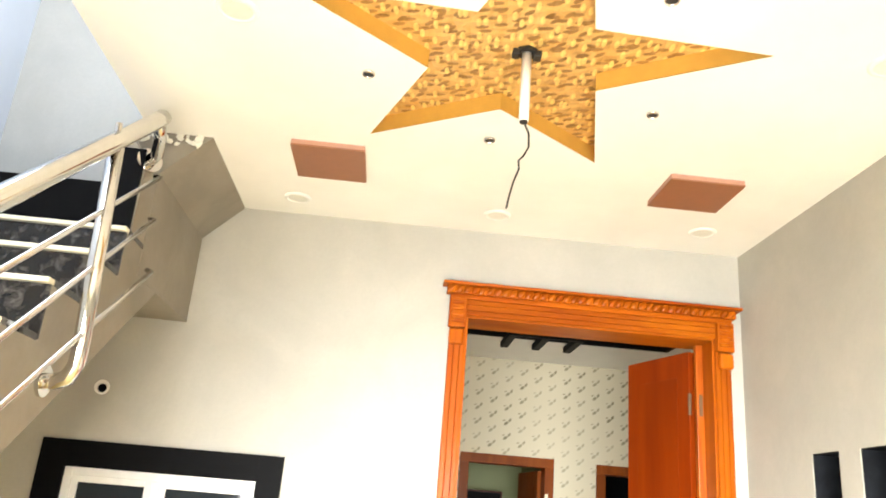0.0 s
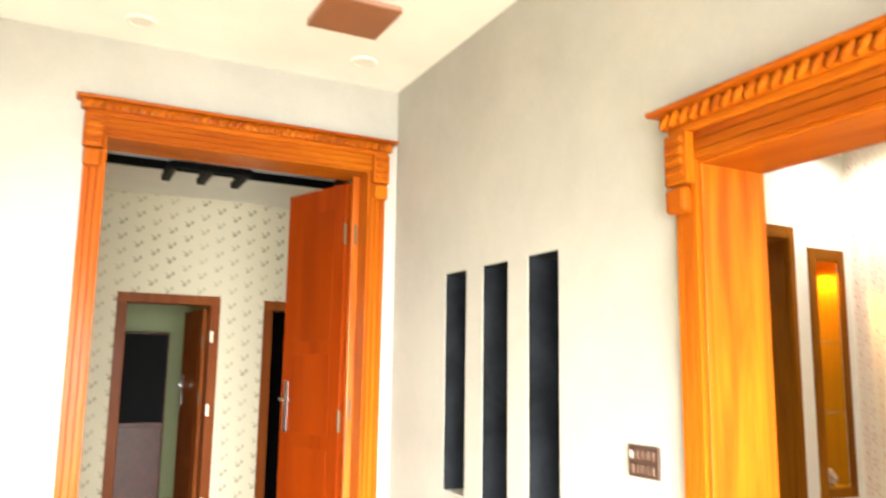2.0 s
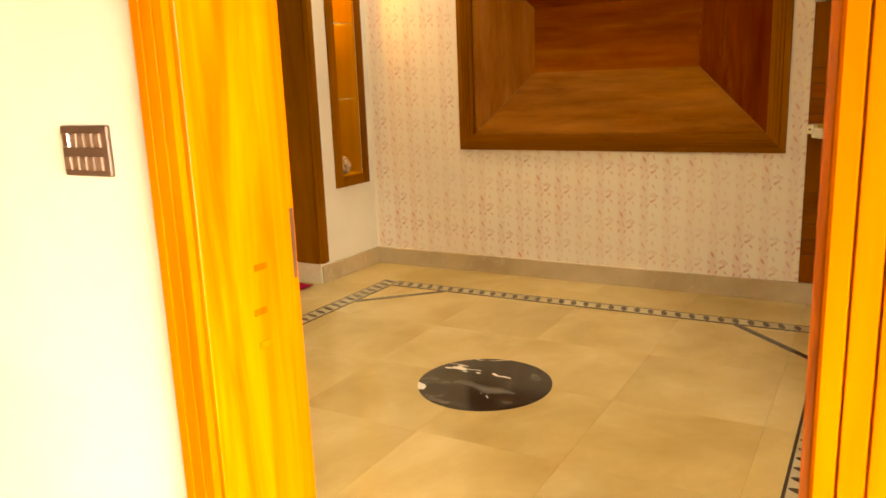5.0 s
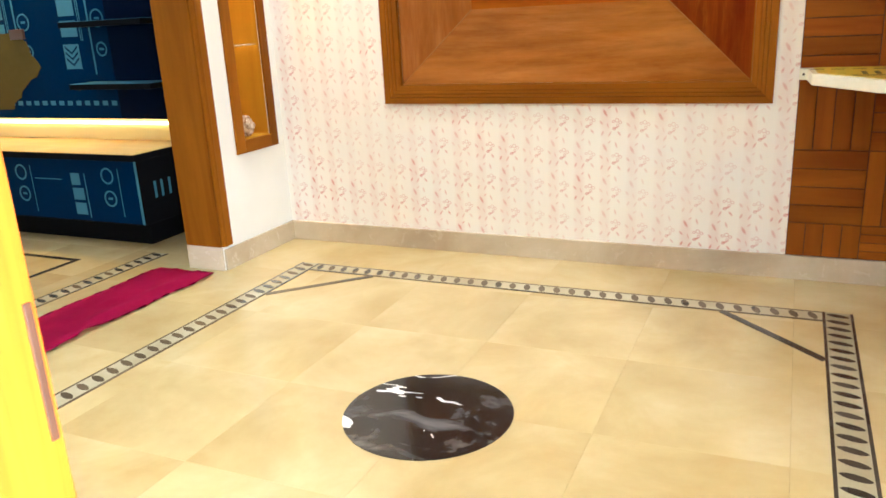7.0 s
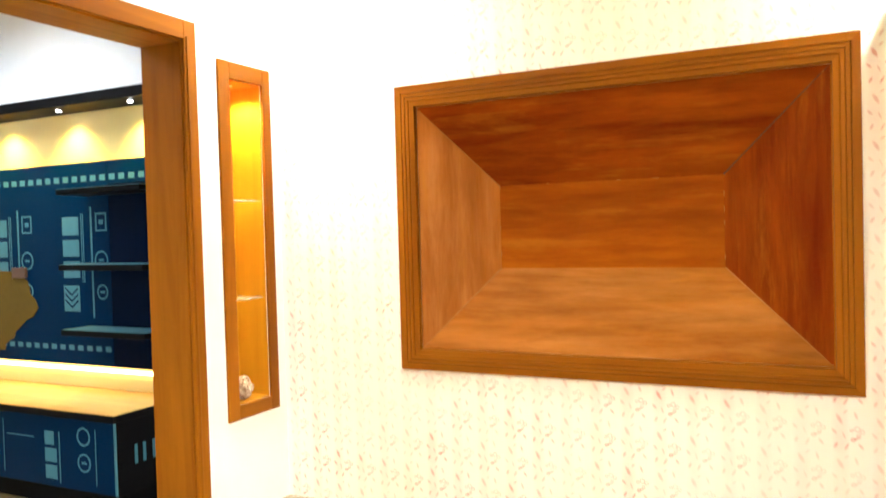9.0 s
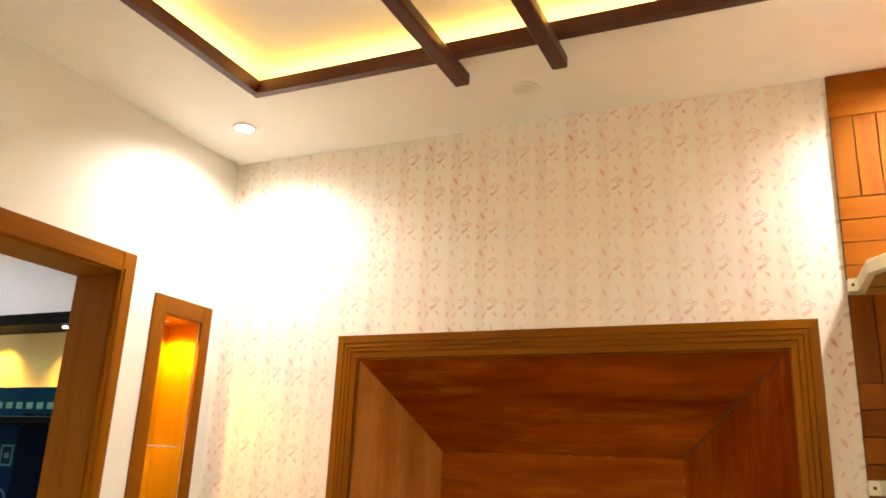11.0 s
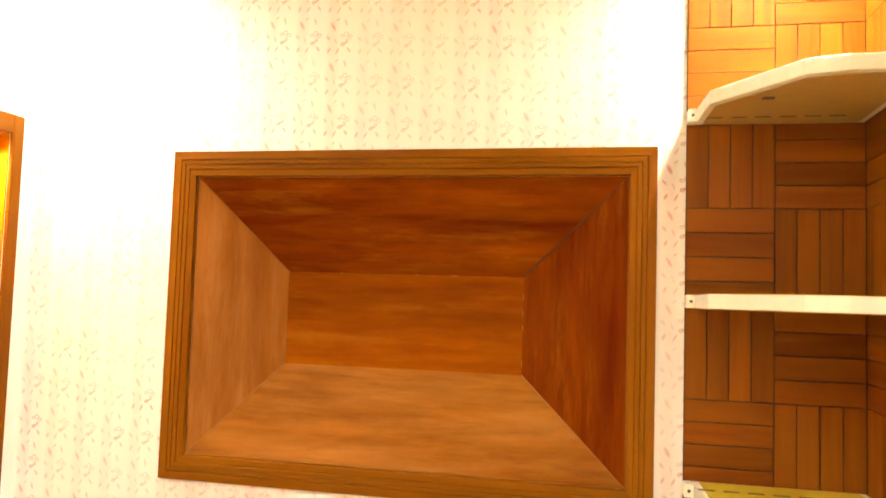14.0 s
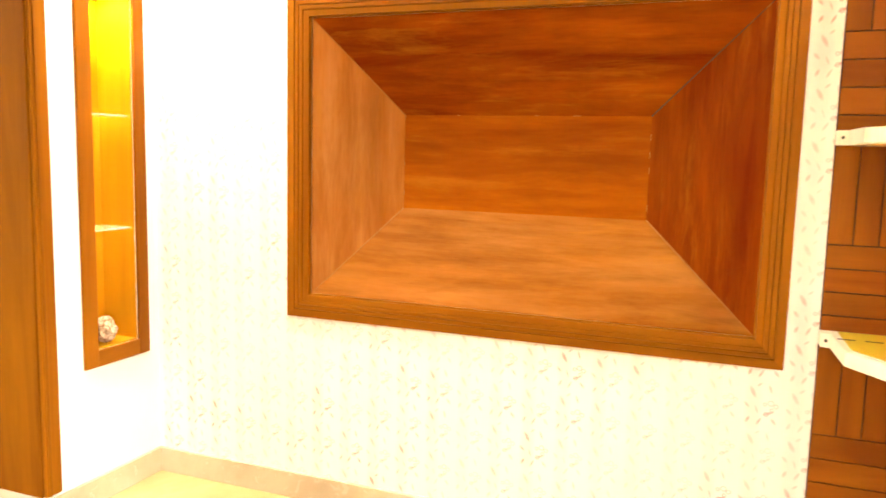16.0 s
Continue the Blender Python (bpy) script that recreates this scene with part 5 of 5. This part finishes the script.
for _k in range(30):
    mark(4.75 + _k * 0.086, 4.75 + _k * 0.086 + 0.05, 1.985, 2.022)
    if _k > 7:
        mark(4.75 + _k * 0.086, 4.75 + _k * 0.086 + 0.05, 0.885, 0.918)
for _o in (0.0, 0.72):
    # a column of print: three heavy bars, two thin lines, a chevron badge, small icon boxes
    for _z0, _z1 in ((1.36, 1.47), (1.50, 1.61), (1.64, 1.76)):
        mark(5.70 + _o, 5.855 + _o, _z0, _z1)
    for _y in (5.655, 5.672):
        mark(_y + _o, _y + 0.006 + _o, 1.33, 1.78)
    if _o == 0.0:
        mark(5.71, 5.86, 1.14, 1.31)
    for _k in range(3 if _o == 0.0 else 0):
        for _s in (-1, 1):
            _c0, _e = 5.785 + _o, 5.785 + _o + _s * 0.06
            _zz = 1.16 + 0.04 * _k
            part("print_mark", prism([(_c0, _zz), (_e, _zz + 0.045), (_e, _zz + 0.06), (_c0, _zz + 0.015)], "x", PX - 0.0024, PX - 0.0013), M_FILM_BLUE, fm)
    mark(5.575 + _o, 5.59 + _o, 1.1, 1.82)
    for _z, _r in ((1.475, 0.062), (1.27, 0.05)):
        part("print_badge", flat_ring(PX - 0.0006, 5.497 + _o, _z, _r, 0.012), M_FILM_PRINT, fm)
        mark(5.475 + _o, 5.519 + _o, _z - 0.008, _z + 0.008)
    for _z in (1.66,):
        for _q in ((5.44, 5.452, 0, 0.12), (5.53, 5.542, 0, 0.12), (5.452, 5.53, 0, 0.012), (5.452, 5.53, 0.108, 0.12), (5.47, 5.51, 0.045, 0.075)):
            mark(_q[0] + _o, _q[1] + _o, _z + _q[2], _z + _q[3])


def ragged(poly, n, amp, seed):
    """The outline with n torn teeth on every side."""
    random.seed(seed)
    out = []
    for (a, b), (c, d) in zip(poly, poly[1:] + poly[:1]):
        for k in range(n):
            f = k / n
            out.append((a + (c - a) * f + random.uniform(-amp, amp), b + (d - b) * f + random.uniform(-amp, amp)))
    return out


_bm = prism(ragged([(6.13, 1.14), (6.2, 1.3), (6.27, 1.37), (6.42, 1.40), (6.9, 1.42), (7.0, 0.83), (6.5, 0.85), (6.36, 0.99)], 4, 0.016, 8), "x", PX - 0.006, PX)
part("torn_patch", _bm, M_TORN, mp, "bare tan board where the film is torn")
part("socket_box", box(PX - 0.02, PX, 6.22, 6.36, 1.36, 1.43, 0.003), M_SWITCH, mp, "brown socket box")

cb = thing("cornice_shelf", (5.65, 5.9, 2.44), "dark wooden cornice with small spots over a lit strip of wall", "cornice")
part("board", box(5.50, AX1 + 0.002, 4.45, 7.6, 2.44, 2.505, 0.004), M_BLACK, cb)
for _y in (5.09, 5.73, 6.37, 7.01):
    part("spot_light", tube((5.60, _y, 2.439), (5.60, _y, 2.435), 0.014, 18), M_LAMP, cb, "small lit spot")
    spot_lamp("cornice_spot_glow", (5.60, _y, 2.425), (5.68, _y, 1.7), 26, (1.0, 0.62, 0.12), 112, 0.9, 0.02)
structure("trim_lounge", box(AX1 - 0.006, AX1 + 0.004, 4.45, 7.6, 2.112, 2.439), M_GLOW_CREAM, "cream strip of wall under the cornice, tinted for the spot glow", "trim")

for _z in (1.925, 1.455, 1.05):
    _s = thing("wall_shelf", (5.6, 5.3, _z), "short black wall shelf beside the film-wrapped panel", "shelf", "black wall shelves")
    part("board", box(5.47, PX + 0.003, 4.9, 5.62, _z - 0.035, _z, 0.003), M_BLACK, _s)
    part("top_sheet", box(5.475, PX, 4.905, 5.615, _z + 0.0005, _z + 0.002), M_FILM_PRINT, _s, "pale top sheet")

cs = thing("media_console", (5.45, 6.1, 0), "low console wrapped in blue film under a pale lit ledge", "console")
part("ledge", box(5.18, AX1 + 0.002, 4.84, 7.4, 0.60, 0.64, 0.004), M_LEDGE, cs, "pale wooden ledge")
part("ledge_edge", box(5.172, 5.18, 4.835, 7.4, 0.598, 0.638, 0.002), M_BLACK, cs, "black ledge edge")
part("ledge_edge", box(5.18, AX1, 4.832, 4.84, 0.598, 0.638, 0.002), M_BLACK, cs, "black ledge edge")
part("body", box(5.22, AX1, 4.87, 7.38, 0.17, 0.599, 0.004), M_BLACK, cs, "black end board")
_f = part("film", box(5.214, 5.22, 4.885, 7.37, 0.18, 0.59), M_FILM_BLUE, cs, "dark blue protective film")
part("edge_tape", box(5.212, 5.22, 4.872, 4.885, 0.18, 0.59), M_FILM_PRINT, cs, "pale edge tape")
for _o in (0.0, 0.8):
    for _q in ((5.36, 5.46, 0.22, 0.30), (5.36, 5.46, 0.32, 0.40), (5.33, 5.338, 0.2, 0.5), (5.38, 5.46, 0.42, 0.5),
               (5.11, 5.15, 0.333, 0.347), (5.03, 5.036, 0.22, 0.54), (5.55, 5.80, 0.45, 0.457)):
        part("print_mark", box(5.2128, 5.2138, _q[0] + _o, _q[1] + _o, _q[2], _q[3]), M_FILM_PRINT, _f)
for _y, _z in ((5.13, 0.34), (5.13, 0.49), (5.93, 0.34), (5.93, 0.49)):
    part("print_badge", flat_ring(5.2134, _y, _z, 0.055, 0.012), M_FILM_PRINT, _f)
for _a, _b in ((5.34, 5.36), (5.40, 5.42), (5.47, 5.49)):
    part("print_mark", box(_a, _b, 4.868, 4.8695, 0.33, 0.44), M_FILM_PRINT, cs)
# assumed black plinth, filling the dark gap under the body
part("plinth", box(5.36, AX1, 4.98, 7.3, 0.0, 0.169), M_BLACK, cs)
part("led_line", box(5.70, 5.712, 4.9, 7.35, 0.755, 0.768), M_LED_W, cs, "glowing strip under the panel")
structure("trim_ledge", box(5.715, AX1 + 0.004, 4.45, 7.4, 0.642, 0.788), M_GLOW_CREAM, "cream strip of wall behind the ledge, tinted for the strip glow", "trim")

# magenta cloth across the threshold
_bm = bmesh.new()
_nx, _ny = 70, 14
_g = [[None] * (_ny + 1) for _ in range(_nx + 1)]
for _i in range(_nx + 1):
    for _j in range(_ny + 1):
        _x, _y = 3.58 + 1.37 * _i / _nx, 4.12 + 0.42 * _j / _ny
        _w = noise.noise(Vector((_x * 3, _y * 3, 0)))
        _y += 0.03 * noise.noise(Vector((_x * 2.4, _j * 0.1, 3))) + (0.012 * noise.noise(Vector((_x * 14, _j * 0.3, 7))) if _j in (0, _ny) else 0)
        _fold = max(0.0, noise.noise(Vector((_x * 4, _y * 11, 5)))) ** 1.5
        _g[_i][_j] = _bm.verts.new((_x + 0.01 * _w, _y, 0.007 + 0.009 * abs(_w) + 0.03 * _fold))
for _i in range(_nx):
    for _j in range(_ny):
        _bm.faces.new((_g[_i][_j], _g[_i + 1][_j], _g[_i + 1][_j + 1], _g[_i][_j + 1]))
bmesh.ops.solidify(_bm, geom=_bm.faces[:], thickness=0.004)
tagged(link("floor_cloth", _bm, M_MAGENTA, at=(4.26, 4.33, 0.0), smooth=True), "magenta cloth strip laid across the marble threshold", "cloth")

# back bedroom cupboard
wd = thing("cupboard", (0.9, 9.6, 0), "dark brown wooden cupboard in the dim bedroom", "cupboard")
part("body", box(0.2, 1.35, 9.45, 9.99, 0.05, 1.9, 0.01), M_BEAM, wd)
for _a, _b in ((0.22, 0.77), (0.78, 1.33)):
    part("door", box(_a, _b, 9.43, 9.45, 0.9, 1.88, 0.005), M_BLACK, wd)
    part("drawer", box(_a, _b, 9.43, 9.45, 0.08, 0.86, 0.005), M_BEAM, wd)

# invented black block, put here to make the unlit room look dark
wr = thing("wardrobe", (2.35, 9.4, 0), "made-up tall black block that darkens the unlit room", "wardrobe")
part("body", box(1.82, 2.92, 9.0, 9.98, 0.08, 2.3, 0.006), M_BLACK, wr)
part("plinth", box(1.86, 2.88, 9.04, 9.98, 0.0, 0.08, 0.003), M_BLACK, wr)
for _a, _b in ((1.83, 2.365), (2.375, 2.91)):
    part("door", box(_a, _b, 8.978, 8.999, 0.1, 2.28, 0.004), M_BLACK, wr)

# floors: slabs, borders and inlays ------------------------------------------------------------
def slab_mesh(w, d, name="slab"):
    bm = box(-w / 2, w / 2, -d / 2, d / 2, -0.012, 0)
    top = [e for e in bm.edges if all(v.co.z > -0.001 for v in e.verts)]
    bmesh.ops.bevel(bm, geom=top, offset=0.0006, segments=1, affect="EDGES")
    me = bpy.data.meshes.new(name)
    bm.to_mesh(me)
    bm.free()
    me.materials.append(M_FLOOR)
    return me


def slabs(x0, x1, y0, y1, n, m):
    w, d = (x1 - x0) / n, (y1 - y0) / m
    me = slab_mesh(w - 0.0004, d - 0.0004)
    for i in range(n):
        for j in range(m):
            ob = new("slab", me)
            ob.parent = floor
            ob.location = (x0 + (i + 0.5) * w, y0 + (j + 0.5) * d, 0)


slabs(AX0, AX1, AY0, AY1, 6, 6)
slabs(HX, AX0, D2[0], D2[1], 1, 2)
slabs(-2.4, HX, -3.0, HY, 7, 12)
slabs(KO[0], KO[1], AY1, 4.355, 3, 1)
slabs(3.1, AX1, 4.355, 8.0, 5, 6)
slabs(D1[0], D1[1], HY, 4.39, 2, 1)
slabs(-1.0, 2.95, 4.39, 7.35, 7, 5)
slabs(-1.0, 2.95, 7.35, 10.0, 4, 3)

inlay = thing("floor_border", (3.9, 2.26, 0.0), "inlaid marble floor border of dark spindles between dark lines", "floor inlay", kind="structure")


def lay(name, x0, x1, y0, y1, z, mat, parent=None):
    return part(name, box(x0, x1, y0, y1, 0.0002, z), mat, parent or inlay)


def band(x0, x1, y0, y1, axis, parent, dark=None):
    """A band of pale stone between two dark lines, set with dark spindles."""
    e = 0.012
    dk = dark or M_INLAY_D
    if axis == "x":
        lay("pale_strip", x0, x1, y0 + e, y1 - e, 0.003, M_INLAY_W, parent)
        lay("dark_line", x0, x1, y0, y0 + e, 0.0032, dk, parent)
        lay("dark_line", x0, x1, y1 - e, y1, 0.0032, dk, parent)
    else:
        lay("pale_strip", x0 + e, x1 - e, y0, y1, 0.003, M_INLAY_W, parent)
        lay("dark_line", x0, x0 + e, y0, y1, 0.0032, dk, parent)
        lay("dark_line", x1 - e, x1, y0, y1, 0.0032, dk, parent)
    long = (x1 - x0) if axis == "x" else (y1 - y0)
    n = int(long / 0.078)
    half = ((y1 - y0) if axis == "x" else (x1 - x0)) / 2 - e - 0.004
    bm = bmesh.new()
    pts = []
    for k in range(12):
        a = 2 * math.pi * k / 12
        u, v = 0.018 * math.cos(a) * (1 if abs(math.cos(a)) > 0.6 else 0.8), half * math.sin(a)
        u += 0.011 * v / half
        pts.append((u, v) if axis == "x" else (v, u))
    prism(pts, "z", -0.0012, 0.0, bm)
    me = bpy.data.meshes.new("spindle")
    bm.to_mesh(me)
    bm.free()
    me.materials.append(dk)
    for k in range(n):
        s = (k + 0.5) * long / n
        ob = new("spindle", me)
        ob.parent = parent
        p = (x0 + s, (y0 + y1) / 2, 0.0042) if axis == "x" else ((x0 + x1) / 2, y0 + s, 0.0042)
        ob.location = Vector(p) - OFF[parent]


BI, BO = (2.66, 5.17, 0.925, 3.61), (2.54, 5.285, 0.80, 3.73)
band(BO[0], BO[1], BO[2], BI[2], "x", inlay)
band(BO[0], BO[1], BI[3], BO[3], "x", inlay, dark=M_INLAY_G)
band(BO[0], BI[0], BI[2], BI[3], "y", inlay, dark=M_INLAY_G)
band(BI[1], BO[1], BI[2], BI[3], "y", inlay, dark=M_INLAY_G)


def diagonal(p, q, w, mat):
    p, q = Vector((*p, 0)), Vector((*q, 0))
    s = (q - p).cross(Vector((0, 0, 1))).normalized() * w / 2
    part("corner_bar", prism([tuple(v.xy) for v in (p - s, q - s, q + s, p + s)], "z", 0.0002, 0.0035), mat, inlay)


for _x, _sx in ((BI[1], -1), (BI[0], 1)):
    for _y, _sy in ((BI[3], -1), (BI[2], 1)):
        diagonal((_x, _y + _sy * 0.42), (_x + _sx * 0.42, _y), 0.034, M_INLAY_G if _sy < 0 else M_INLAY_D)

disc = thing("floor_medallion", (3.86, 2.24, 0), "round black marble medallion with white veins in the floor", "floor inlay", kind="structure")
part("disc", tube((3.86, 2.24, 0.0002), (3.86, 2.24, 0.0036), 0.31, 64), M_DISC, disc)

lb = thing("floor_border", (4.2, 5.8, 0), "inlaid marble border in the lounge floor", "floor inlay", kind="structure")
band(3.4, 5.2, 4.70, 4.82, "x", lb, dark=M_INLAY_G)
lay("dark_line", 3.4, 4.95, 5.19, 5.225, 0.0032, M_INLAY_D, lb)
lay("dark_line", 4.915, 4.95, 5.225, 7.5, 0.0032, M_INLAY_D, lb)
bb = thing("floor_border", (1.0, 6.0, 0), "inlaid marble border in the back room floor", "floor inlay", kind="structure")
band(-0.5, 2.5, 6.75, 6.87, "x", bb, dark=M_INLAY_G)
band(-0.5, 2.5, 4.85, 4.97, "x", bb, dark=M_INLAY_G)
